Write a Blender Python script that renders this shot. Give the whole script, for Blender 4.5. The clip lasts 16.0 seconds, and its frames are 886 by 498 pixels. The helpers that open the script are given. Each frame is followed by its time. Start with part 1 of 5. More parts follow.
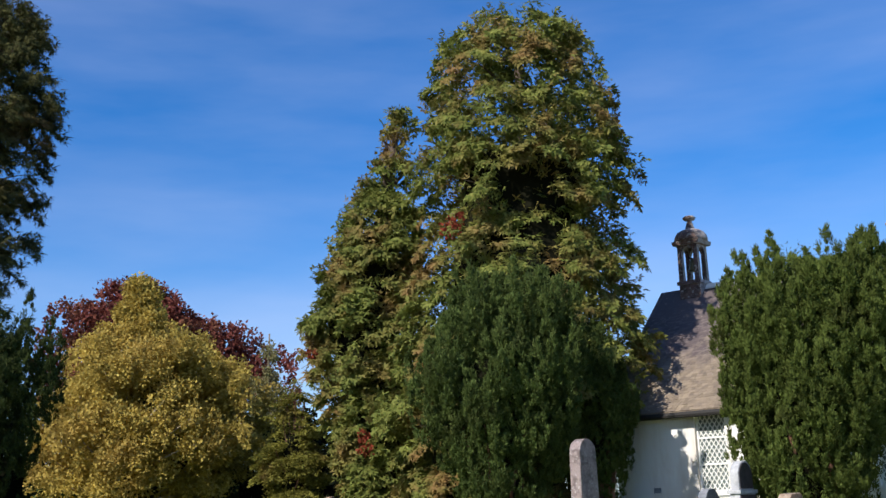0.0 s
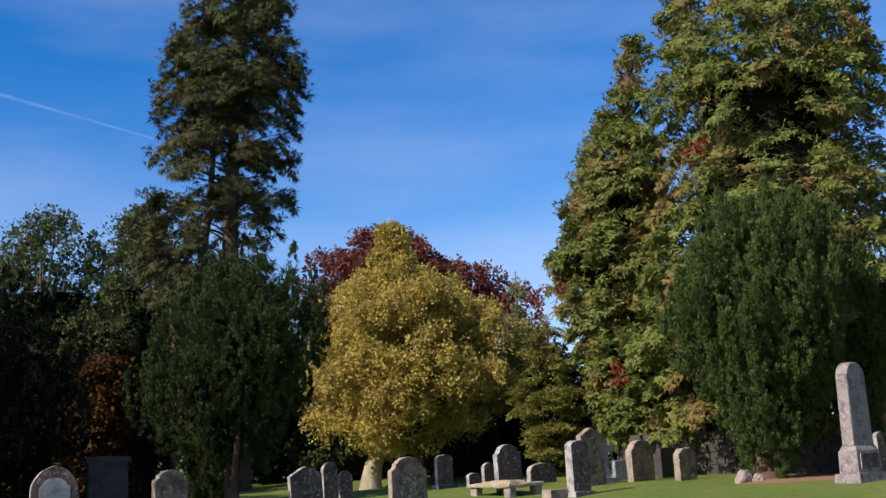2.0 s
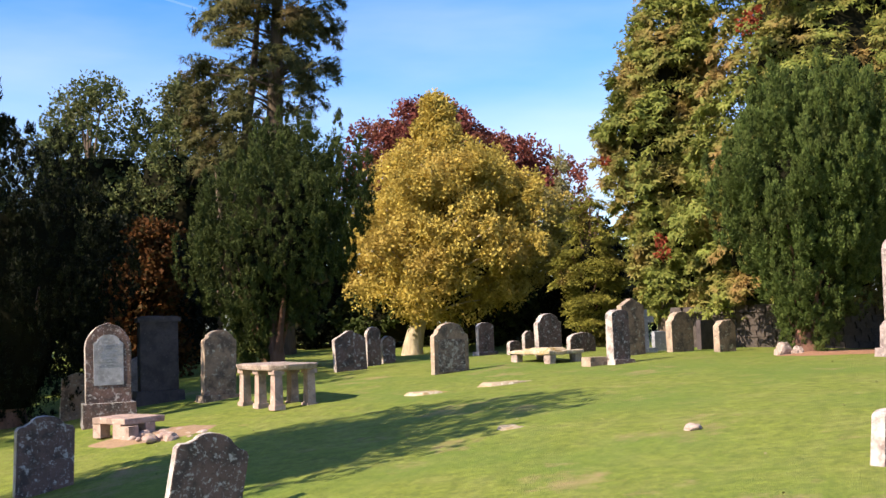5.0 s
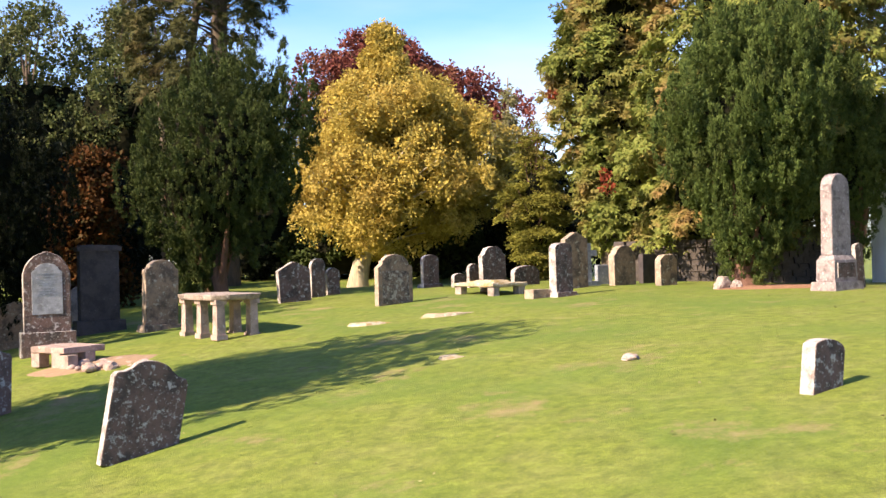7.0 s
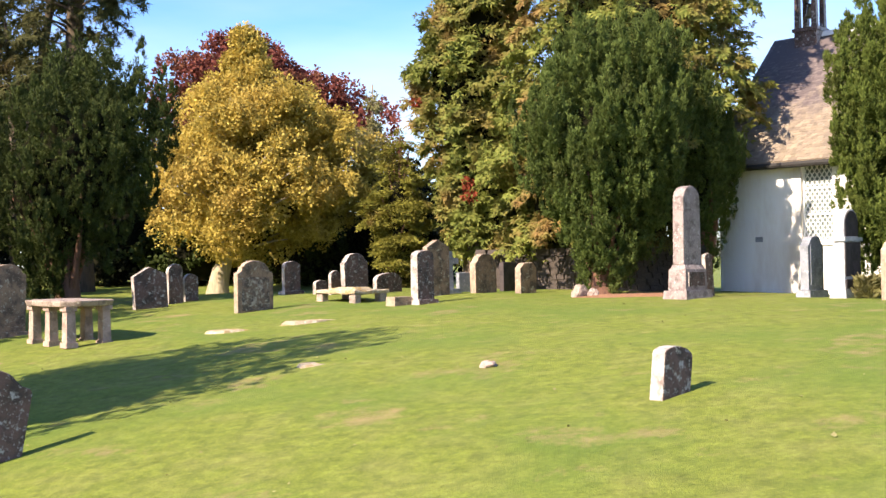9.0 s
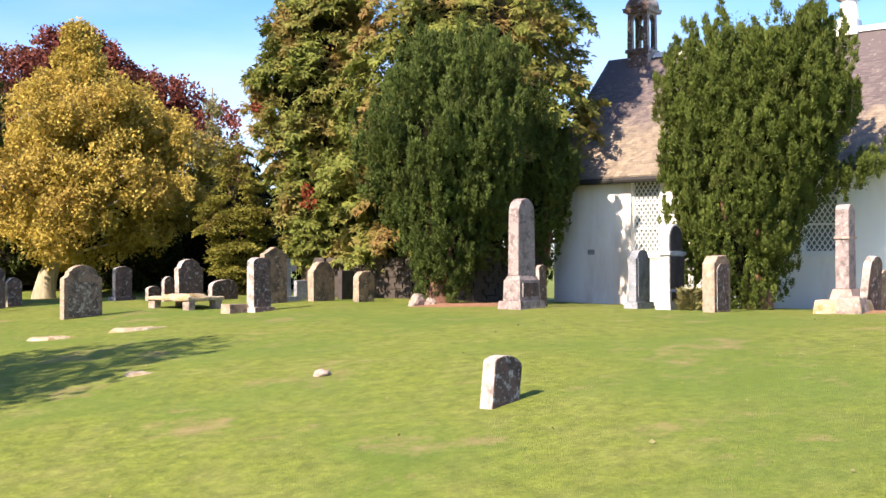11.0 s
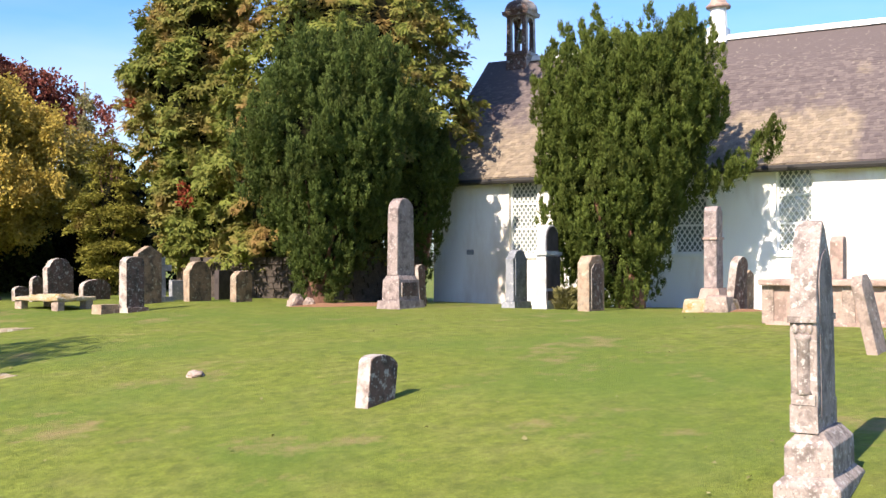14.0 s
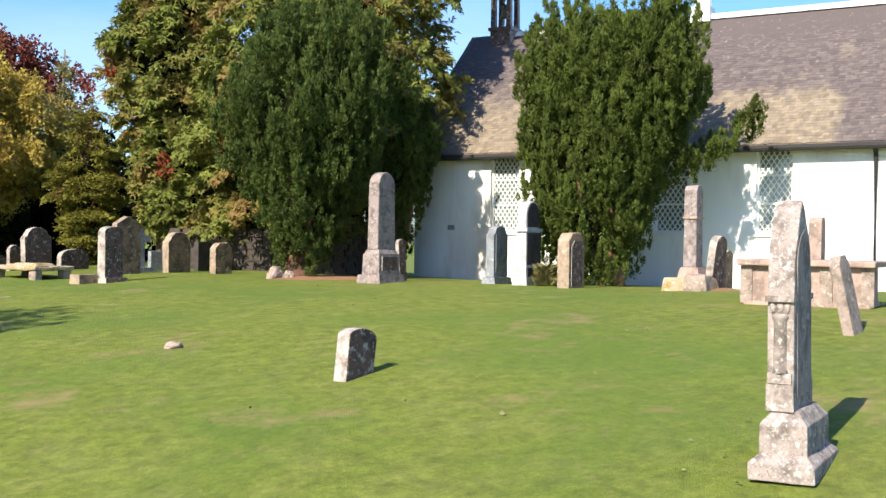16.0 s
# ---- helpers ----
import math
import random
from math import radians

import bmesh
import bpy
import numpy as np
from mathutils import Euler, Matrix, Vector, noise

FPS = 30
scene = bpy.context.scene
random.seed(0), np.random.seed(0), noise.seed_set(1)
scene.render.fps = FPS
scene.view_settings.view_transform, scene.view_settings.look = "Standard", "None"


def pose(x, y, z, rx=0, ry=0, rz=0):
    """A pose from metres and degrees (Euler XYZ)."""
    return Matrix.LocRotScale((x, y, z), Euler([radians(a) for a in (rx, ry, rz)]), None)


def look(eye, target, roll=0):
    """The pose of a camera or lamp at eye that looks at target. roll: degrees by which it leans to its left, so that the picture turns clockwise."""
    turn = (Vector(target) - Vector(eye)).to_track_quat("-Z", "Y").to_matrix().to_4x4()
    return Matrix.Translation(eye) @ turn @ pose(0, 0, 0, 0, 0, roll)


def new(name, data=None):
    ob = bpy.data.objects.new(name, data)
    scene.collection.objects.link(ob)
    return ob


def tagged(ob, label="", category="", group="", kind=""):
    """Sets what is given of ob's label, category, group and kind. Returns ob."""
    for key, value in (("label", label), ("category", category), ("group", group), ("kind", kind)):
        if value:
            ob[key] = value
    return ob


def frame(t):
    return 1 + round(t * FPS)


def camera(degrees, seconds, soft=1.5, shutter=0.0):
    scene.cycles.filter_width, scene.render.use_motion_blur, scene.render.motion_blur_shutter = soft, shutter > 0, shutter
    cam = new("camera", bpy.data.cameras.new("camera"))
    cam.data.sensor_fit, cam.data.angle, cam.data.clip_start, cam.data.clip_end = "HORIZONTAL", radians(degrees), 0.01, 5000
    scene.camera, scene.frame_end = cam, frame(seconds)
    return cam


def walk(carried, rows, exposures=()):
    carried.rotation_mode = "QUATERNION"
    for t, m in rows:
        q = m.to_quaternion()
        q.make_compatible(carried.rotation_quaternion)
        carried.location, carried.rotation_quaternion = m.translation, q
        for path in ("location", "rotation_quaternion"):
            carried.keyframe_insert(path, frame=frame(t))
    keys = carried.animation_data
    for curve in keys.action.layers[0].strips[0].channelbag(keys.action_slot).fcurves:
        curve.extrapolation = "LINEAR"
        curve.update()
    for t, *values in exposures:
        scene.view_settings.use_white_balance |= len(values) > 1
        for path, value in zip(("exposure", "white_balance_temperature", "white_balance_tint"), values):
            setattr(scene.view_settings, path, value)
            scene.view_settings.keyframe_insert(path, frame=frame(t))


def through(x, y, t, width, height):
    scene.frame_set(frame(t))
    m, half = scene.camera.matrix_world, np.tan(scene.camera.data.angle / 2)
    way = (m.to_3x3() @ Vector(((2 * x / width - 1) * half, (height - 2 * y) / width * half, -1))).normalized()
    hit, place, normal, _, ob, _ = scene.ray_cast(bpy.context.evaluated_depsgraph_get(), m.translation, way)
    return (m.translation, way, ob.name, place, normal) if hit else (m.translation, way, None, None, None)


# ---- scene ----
# ---- camera: a hand-held pan on one spot ----
cam = camera(43.96, 16.0)
ROWS = [  # t, x, y, z, yaw, pitch, roll
    (0.0, 0.124, 0.098, 1.877, -5.53, 13.10, -2.03),
    (0.5, 0.100, 0.100, 1.914, -0.37, 13.11, -2.67),
    (1.0, 0.035, 0.040, 1.919, 3.10, 13.37, -3.00),
    (1.5, -0.023, -0.034, 1.910, 4.91, 12.13, -3.02),
    (2.0, -0.069, -0.069, 1.870, 7.16, 10.26, -3.22),
    (2.5, -0.097, -0.043, 1.831, 9.65, 9.05, -3.40),
    (3.0, -0.113, -0.054, 1.800, 9.71, 9.04, -3.01),
    (3.5, -0.116, -0.092, 1.775, 10.29, 7.47, -2.71),
    (4.0, -0.146, -0.106, 1.752, 10.42, 5.93, -2.55),
    (6.5, -0.084, -0.070, 1.659, 7.71, 1.22, -1.32),
    (7.0, -0.061, -0.049, 1.649, 7.05, 0.38, -1.52),
    (7.5, -0.045, -0.024, 1.645, 6.14, 0.24, -1.42),
    (8.0, -0.051, -0.026, 1.655, 4.93, 0.45, -1.18),
    (8.5, -0.034, -0.017, 1.652, 4.03, 0.58, -1.16),
    (9.0, 0.000, 0.000, 1.650, 0.00, 0.59, -1.07),
    (9.5, 0.034, 0.023, 1.657, -3.29, 0.72, -0.69),
    (12.0, 0.103, -0.040, 1.652, -10.50, 1.05, -0.19),
    (12.5, 0.128, -0.042, 1.645, -11.90, 1.15, -0.20),
    (13.0, 0.139, -0.026, 1.638, -13.03, 1.15, -0.38),
    (13.5, 0.148, -0.018, 1.641, -13.82, 1.00, -0.30),
    (14.0, 0.141, -0.020, 1.642, -14.39, 0.93, -0.14),
    (14.5, 0.150, -0.012, 1.640, -14.78, 0.80, -0.00),
    (15.0, 0.146, -0.013, 1.636, -15.08, 0.47, 0.20),
    (15.5, 0.143, -0.009, 1.636, -15.26, 0.04, 0.41),
    (16.0, 0.147, -0.005, 1.635, -15.40, -0.35, 0.74),
]
EXPOSURE = [(0.0, 0.30, 5750, 10), (2.0, 0.32, 5750, 10), (3.0, 0.54, 5850, 10), (4.0, 0.84, 6200, 12), (6.5, 1.43, 6950, 18), (9.0, 1.43, 6750, 16), (9.5, 1.41, 6700, 16), (12.0, 1.28, 6600, 18), (14.0, 1.08, 6450, 14), (16.0, 0.96, 6200, 6)]
walk(cam, [(t, pose(x, y, z, 90 + pitch, 0, yaw) @ pose(0, 0, 0, 0, 0, roll)) for t, x, y, z, yaw, pitch, roll in ROWS], EXPOSURE)

# ---- light: clear autumn sky and a low warm sun ----
SHADOW_DIR, SUN_ELEV = 41.0, 37.5   # degrees: way the shadows run, height of the sun
sun_vec = Vector((-math.cos(radians(SHADOW_DIR)) * math.cos(radians(SUN_ELEV)), -math.sin(radians(SHADOW_DIR)) * math.cos(radians(SUN_ELEV)), math.sin(radians(SUN_ELEV))))
world = bpy.data.worlds.new("clear_sky")
scene.world = world
world.use_nodes = True
wn, wl = world.node_tree.nodes, world.node_tree.links
sky = wn.new("ShaderNodeTexSky")
sky.sky_type, sky.sun_disc = "NISHITA", False
sky.sun_elevation = radians(SUN_ELEV)
sky.sun_rotation = math.atan2(sun_vec.x, sun_vec.y)
sky.altitude, sky.air_density, sky.dust_density, sky.ozone_density = 400, 1.0, 0.85, 4.5
wn["Background"].inputs["Strength"].default_value = 0.118
deep = wn.new("ShaderNodeHueSaturation")
deep.inputs["Saturation"].default_value = 1.33
deep.inputs["Hue"].default_value = 0.504
wl.new(sky.outputs[0], deep.inputs["Color"])
# thin streaks of high cirrus
w_tc = wn.new("ShaderNodeTexCoord")
w_map = wn.new("ShaderNodeMapping")
w_map.inputs["Rotation"].default_value = (0.0, radians(-24), 0.0)
w_map.inputs["Scale"].default_value = (1.1, 1.1, 5.0)
w_noise = wn.new("ShaderNodeTexNoise")
w_noise.inputs["Scale"].default_value, w_noise.inputs["Detail"].default_value = 1.5, 6.0
w_ramp = wn.new("ShaderNodeValToRGB")
w_ramp.color_ramp.elements[0].position, w_ramp.color_ramp.elements[1].position = 0.40, 0.74
w_ramp.color_ramp.elements[1].color = (0.29, 0.29, 0.29, 1)
w_mix = wn.new("ShaderNodeMix")
w_mix.data_type = "RGBA"
w_mix.inputs[7].default_value = (5.5, 5.5, 6.4, 1)
wl.new(w_tc.outputs["Generated"], w_map.inputs["Vector"])
wl.new(w_map.outputs[0], w_noise.inputs["Vector"])
wl.new(w_noise.outputs[0], w_ramp.inputs[0])
w_sep = wn.new("ShaderNodeSeparateXYZ")
w_haze = wn.new("ShaderNodeMapRange")
for k, v in enumerate((0.04, 0.34, 0.17, 0.0)):
    w_haze.inputs[k + 1].default_value = v
w_most = wn.new("ShaderNodeMath")
w_most.operation = "ADD"
wl.new(w_tc.outputs["Generated"], w_sep.inputs[0])
wl.new(w_sep.outputs["Z"], w_haze.inputs[0])
wl.new(w_ramp.outputs[0], w_most.inputs[0])
wl.new(w_haze.outputs[0], w_most.inputs[1])
wl.new(w_most.outputs[0], w_mix.inputs[0])
wl.new(deep.outputs[0], w_mix.inputs[6])
wl.new(w_mix.outputs[2], wn["Background"].inputs["Color"])
sun_data = bpy.data.lights.new("sun", "SUN")
sun_data.energy, sun_data.angle, sun_data.color = 5.0, radians(0.53), (1.0, 0.87, 0.69)
sun = new("sun", sun_data)
sun.matrix_world = look((0, 0, 60), Vector((0, 0, 60)) - sun_vec)

# ---- a fading vapour trail far off in the sky ----
def contrail():
    m = bpy.data.materials.new("vapour_trail")
    m.use_nodes = True
    nt = m.node_tree
    nt.nodes.remove(nt.nodes["Principled BSDF"])
    em, tr, mx = (nt.nodes.new("ShaderNode" + k) for k in ("Emission", "BsdfTransparent", "MixShader"))
    # a faint glow of its own stands in for sunlight on the vapour
    em.inputs["Color"].default_value, em.inputs["Strength"].default_value = (0.72, 0.84, 1.0, 1), 0.75
    uv = nt.nodes.new("ShaderNodeTexCoord")
    ns = nt.nodes.new("ShaderNodeTexNoise")
    ns.inputs["Scale"].default_value = 0.012
    ml = nt.nodes.new("ShaderNodeMath")
    ml.operation, ml.inputs[1].default_value = "MULTIPLY", 0.24
    for a, b in ((uv.outputs["Object"], ns.inputs["Vector"]), (ns.outputs[0], ml.inputs[0]), (ml.outputs[0], mx.inputs[0]), (tr.outputs[0], mx.inputs[1]), (em.outputs[0], mx.inputs[2]), (mx.outputs[0], nt.nodes["Material Output"].inputs["Surface"])):
        nt.links.new(a, b)
    a, b = Vector((-1776, 2188, 1029)), Vector((-1080, 2669, 842))
    up = (b - a).cross(a).normalized()
    bm = bmesh.new()
    n = 24
    rows = [[bm.verts.new(a.lerp(b, i / n) + up * s * (7 - 4.5 * i / n)) for s in (-1, 1)] for i in range(n + 1)]
    for p, q in zip(rows, rows[1:]):
        bm.faces.new((p[0], p[1], q[1], q[0]))
    me = bpy.data.meshes.new("contrail")
    bm.to_mesh(me)
    bm.free()
    me.materials.append(m)
    tagged(new("contrail", me), "thin white vapour trail across the blue sky", "contrail", kind="structure")


contrail()

# ---- materials ----
def material(name):
    m = bpy.data.materials.new(name)
    m.use_nodes = True
    nt = m.node_tree
    return m, nt, nt.nodes["Principled BSDF"]


def nd(nt, kind, **kw):
    n = nt.nodes.new(kind)
    for k, v in kw.items():
        n.inputs[k].default_value = v
    return n


def noise_of(nt, scale, detail=4.0, rough=0.55, coords="Object", stretch=None):
    tc = nt.nodes.new("ShaderNodeTexCoord")
    n = nd(nt, "ShaderNodeTexNoise", Scale=scale, Detail=detail, Roughness=rough)
    if stretch:
        mp = nt.nodes.new("ShaderNodeMapping")
        mp.inputs["Scale"].default_value = stretch
        nt.links.new(tc.outputs[coords], mp.inputs["Vector"])
        nt.links.new(mp.outputs[0], n.inputs["Vector"])
    else:
        nt.links.new(tc.outputs[coords], n.inputs["Vector"])
    return n


def ramp(nt, src, stops):
    r = nt.nodes.new("ShaderNodeValToRGB")
    el = r.color_ramp.elements
    while len(el) < len(stops):
        el.new(0.5)
    for e, (p, c) in zip(el, stops):
        e.position = p
        e.color = (*c, 1) if len(c) == 3 else c
    nt.links.new(src, r.inputs[0])
    return r


def mixc(nt, fac, a, b, mode="MIX"):
    m = nt.nodes.new("ShaderNodeMix")
    m.data_type, m.blend_type = "RGBA", mode
    for sock, v in ((m.inputs[0], fac), (m.inputs[6], a), (m.inputs[7], b)):
        if isinstance(v, (int, float)):
            sock.default_value = v
        elif isinstance(v, tuple):
            sock.default_value = (*v, 1)
        else:
            nt.links.new(v, sock)
    return m.outputs[2]


def bump(nt, b, height, strength, dist):
    n = nd(nt, "ShaderNodeBump", Strength=strength, Distance=dist)
    nt.links.new(height, n.inputs["Height"])
    nt.links.new(n.outputs[0], b.inputs["Normal"])


G3 = lambda v: (v, v, v)


def leaf_material(name, cols, patch=None, patch_scale=0.5, through=0.3, rough=0.6, patch_lo=0.55, patch_hi=0.7):
    """Foliage: colour varies from spray to spray and in larger patches."""
    m, nt, b = material(name)
    geo = nt.nodes.new("ShaderNodeNewGeometry")
    n = len(cols)
    col = ramp(nt, geo.outputs["Random Per Island"], [(i / max(1, n - 1), c) for i, c in enumerate(cols)]).outputs[0]
    big = noise_of(nt, 1.7, 4)
    shade = ramp(nt, big.outputs[0], [(0.32, G3(0.60)), (0.68, G3(1.25))])
    col = mixc(nt, 1.0, col, shade.outputs[0], "MULTIPLY")
    if patch:
        pn = noise_of(nt, patch_scale, 4)
        pr = ramp(nt, pn.outputs[0], [(patch_lo, G3(0)), (patch_hi, G3(1))])
        col = mixc(nt, pr.outputs[0], col, patch)
    nt.links.new(col, b.inputs["Base Color"])
    b.inputs["Roughness"].default_value = rough
    b.inputs["Specular IOR Level"].default_value = 0.06
    tr = nt.nodes.new("ShaderNodeBsdfTranslucent")
    nt.links.new(col, tr.inputs["Color"])
    mx = nd(nt, "ShaderNodeMixShader", Fac=through)
    nt.links.new(b.outputs[0], mx.inputs[1])
    nt.links.new(tr.outputs[0], mx.inputs[2])
    nt.links.new(mx.outputs[0], nt.nodes["Material Output"].inputs["Surface"])
    return m


def stone_material(name, base, dark, lichen, amount=0.5, scale=1.0, rust=None, edge=0.0):
    """Weathered stone: grain, dark soot and pale lichen blotches; edge paints sunlit sides paler."""
    m, nt, b = material(name)
    oi = nt.nodes.new("ShaderNodeObjectInfo")
    tc = nt.nodes.new("ShaderNodeTexCoord")
    off = nt.nodes.new("ShaderNodeVectorMath")
    off.operation = "ADD"
    nt.links.new(tc.outputs["Object"], off.inputs[0])
    sc = nt.nodes.new("ShaderNodeMath")
    sc.operation = "MULTIPLY"
    sc.inputs[1].default_value = 37.0
    nt.links.new(oi.outputs["Random"], sc.inputs[0])
    nt.links.new(sc.outputs[0], off.inputs[1])

    def nz(s, d=5, r=0.6):
        n = nd(nt, "ShaderNodeTexNoise", Scale=s * scale, Detail=d, Roughness=r)
        nt.links.new(off.outputs[0], n.inputs["Vector"])
        return n.outputs[0]
    c = mixc(nt, nz(2.2), tuple(v * 0.75 for v in base), tuple(min(1, v * 1.2) for v in base))
    if rust:
        c = mixc(nt, ramp(nt, nz(3.1, 4), [(0.5, G3(0)), (0.68, G3(1))]).outputs[0], c, rust)
    c = mixc(nt, ramp(nt, nz(4.0, 6), [(0.46, G3(0)), (0.62, G3(1))]).outputs[0], c, dark)
    lo = 0.66 - 0.22 * amount
    c = mixc(nt, ramp(nt, nz(9.0, 5, 0.65), [(lo, G3(0)), (lo + 0.07, G3(1))]).outputs[0], c, lichen)
    c = mixc(nt, ramp(nt, nz(24.0, 4, 0.6), [(lo + 0.02, G3(0)), (lo + 0.10, G3(0.8))]).outputs[0], c, tuple(v * 0.9 for v in lichen))
    c = mixc(nt, ramp(nt, nz(17.0, 5, 0.65), [(0.56, G3(0)), (0.66, G3(0.7))]).outputs[0], c, dark)
    if edge:
        # paler narrow sides and tops: part lichen, part sunlight painted into the colour
        sep = nt.nodes.new("ShaderNodeSeparateXYZ")
        nt.links.new(tc.outputs["Normal"], sep.inputs[0])
        sides = nt.nodes.new("ShaderNodeMath")
        sides.operation = "ABSOLUTE"
        nt.links.new(sep.outputs["Y"], sides.inputs[0])
        sunlit_sides = ramp(nt, sides.outputs[0], [(0.35, G3(1)), (0.75, G3(0))]).outputs[0]
        spots = ramp(nt, nz(7.0, 5, 0.65), [(0.36, G3(0.25 * edge)), (0.56, G3(edge))]).outputs[0]
        c = mixc(nt, mixc(nt, 1.0, sunlit_sides, spots, "MULTIPLY"), c, tuple(min(1, v * 1.15) for v in lichen))
    fine = nz(60, 4)
    c = mixc(nt, 0.35, c, ramp(nt, fine, [(0.3, G3(0.45)), (0.7, G3(1))]).outputs[0], "MULTIPLY")
    nt.links.new(c, b.inputs["Base Color"])
    b.inputs["Roughness"].default_value = 0.9
    bump(nt, b, nz(28, 6, 0.7), 0.6, 0.012)
    return m


def plain_material(name, col, rough=0.6, var=0.15, scale=6.0, metal=0.0, relief=0.0):
    m, nt, b = material(name)
    n = noise_of(nt, scale, 5)
    c = mixc(nt, n.outputs[0], tuple(v * (1 - var) for v in col), tuple(min(1, v * (1 + var)) for v in col))
    nt.links.new(c, b.inputs["Base Color"])
    b.inputs["Roughness"].default_value, b.inputs["Metallic"].default_value = rough, metal
    if relief:
        bump(nt, b, noise_of(nt, scale * 6, 5).outputs[0], 0.5, relief)
    return m


def bark_material(name, col):
    m, nt, b = material(name)
    n = noise_of(nt, 9, 6, 0.65, stretch=(1, 1, 0.2))
    nt.links.new(ramp(nt, n.outputs[0], [(0.3, tuple(v * 0.4 for v in col)), (0.7, col)]).outputs[0], b.inputs["Base Color"])
    b.inputs["Roughness"].default_value = 0.95
    bump(nt, b, n.outputs[0], 0.8, 0.03)
    return m


def lawn_material(name="mown_lawn", blades=False):
    m, nt, b = material(name)
    fine = noise_of(nt, 55, 6, 0.7)
    mid = noise_of(nt, 1.6, 5, 0.6)
    big = noise_of(nt, 0.28, 4, 0.55)
    c = ramp(nt, fine.outputs[0], [(0.26, (0.098, 0.130, 0.018)), (0.5, (0.152, 0.193, 0.031)), (0.74, (0.228, 0.258, 0.058))]).outputs[0]
    c = mixc(nt, ramp(nt, mid.outputs[0], [(0.44, G3(0)), (0.74, G3(0.45))]).outputs[0], c, (0.225, 0.225, 0.078))
    tuft = noise_of(nt, 5.5, 5, 0.65)
    c = mixc(nt, 1.0, c, ramp(nt, tuft.outputs[0], [(0.30, G3(0.66)), (0.70, (1.28, 1.24, 1.18))]).outputs[0], "MULTIPLY")
    c = mixc(nt, ramp(nt, big.outputs[0], [(0.46, G3(0)), (0.62, G3(0.65))]).outputs[0], c, (0.098, 0.160, 0.024))
    blade = noise_of(nt, 17, 5, 0.7)
    c = mixc(nt, 1.0, c, ramp(nt, blade.outputs[0], [(0.32, G3(0.84)), (0.68, (1.16, 1.14, 1.12))]).outputs[0], "MULTIPLY")
    thin = noise_of(nt, 0.55, 8, 0.74)
    c = mixc(nt, ramp(nt, thin.outputs[0], [(0.56, G3(0)), (0.70, G3(0.75))]).outputs[0], c, (0.33, 0.215, 0.125))
    if blades:
        geo = nt.nodes.new("ShaderNodeNewGeometry")
        c = mixc(nt, 1.0, c, ramp(nt, geo.outputs["Random Per Island"], [(0.0, (0.90, 0.92, 0.88)), (0.6, (1.12, 1.12, 1.08)), (1.0, (1.38, 1.33, 1.3))]).outputs[0], "MULTIPLY")
    nt.links.new(c, b.inputs["Base Color"])
    b.inputs["Roughness"].default_value = 0.85
    b.inputs["Specular IOR Level"].default_value = 0.2
    if not blades:
        bump(nt, b, fine.outputs[0], 0.7, 0.03)
    return m


LAWN, TURF = lawn_material(), lawn_material("turf_blades", True)
BLADE = leaf_material("grass_blades", [(0.14, 0.19, 0.042), (0.19, 0.245, 0.058), (0.26, 0.305, 0.09)], (0.30, 0.28, 0.11), 0.8, 0.5)
YEW_SUN = leaf_material("yew_needles", [(0.066, 0.092, 0.020), (0.094, 0.124, 0.027), (0.132, 0.160, 0.038)], (0.058, 0.056, 0.020), 0.7, 0.15, patch_lo=0.58, patch_hi=0.8)
# darker, bluer copy of YEW_SUN: the shady side toned into the needles
YEW_SHADY_SIDE = leaf_material("shady_side_yew_needles", [(0.055, 0.080, 0.021), (0.078, 0.109, 0.028), (0.110, 0.142, 0.038)], (0.058, 0.060, 0.022), 0.7, 0.15, patch_lo=0.58, patch_hi=0.8)
# darker copy of the needles, colour lowered for growth in half shade
YEW_HALF_SHADE = leaf_material("half_shade_yew_needles", [(0.036, 0.050, 0.015), (0.052, 0.070, 0.020), (0.078, 0.098, 0.029)], (0.030, 0.032, 0.012), 0.7, 0.12, patch_lo=0.58, patch_hi=0.8)
# needles near black: the deep shade is put into their colour
YEW_SHADE = leaf_material("shade_dark_yew_needles", [(0.006, 0.008, 0.004), (0.008, 0.011, 0.005), (0.012, 0.015, 0.006)], None, through=0.1)
CYPRESS = leaf_material("cypress_sprays", [(0.13, 0.160, 0.036), (0.18, 0.205, 0.045), (0.24, 0.245, 0.062)], (0.27, 0.170, 0.065), 0.75, 0.3, patch_lo=0.48, patch_hi=0.70)
CONIFER = leaf_material("conifer_sprays", [(0.045, 0.050, 0.018), (0.08, 0.082, 0.028), (0.13, 0.12, 0.042)], (0.11, 0.075, 0.03), 0.45, 0.2)
GOLD = leaf_material("golden_maple_leaves", [(0.42, 0.315, 0.070), (0.50, 0.385, 0.085), (0.58, 0.46, 0.12)], (0.43, 0.31, 0.085), 0.5, 0.35, patch_lo=0.5, patch_hi=0.75)
COPPER = leaf_material("copper_beech_leaves", [(0.12, 0.038, 0.034), (0.19, 0.058, 0.046), (0.28, 0.10, 0.066)], (0.20, 0.10, 0.05), 0.4, 0.25)
BROAD = leaf_material("broadleaf_green", [(0.068, 0.086, 0.030), (0.10, 0.12, 0.041), (0.14, 0.15, 0.057)], (0.12, 0.105, 0.048), 0.3, 0.25)
JUNIPER = leaf_material("golden_juniper_sprays", [(0.14, 0.135, 0.026), (0.20, 0.19, 0.034), (0.27, 0.245, 0.05)], (0.14, 0.085, 0.035), 0.9, 0.2)
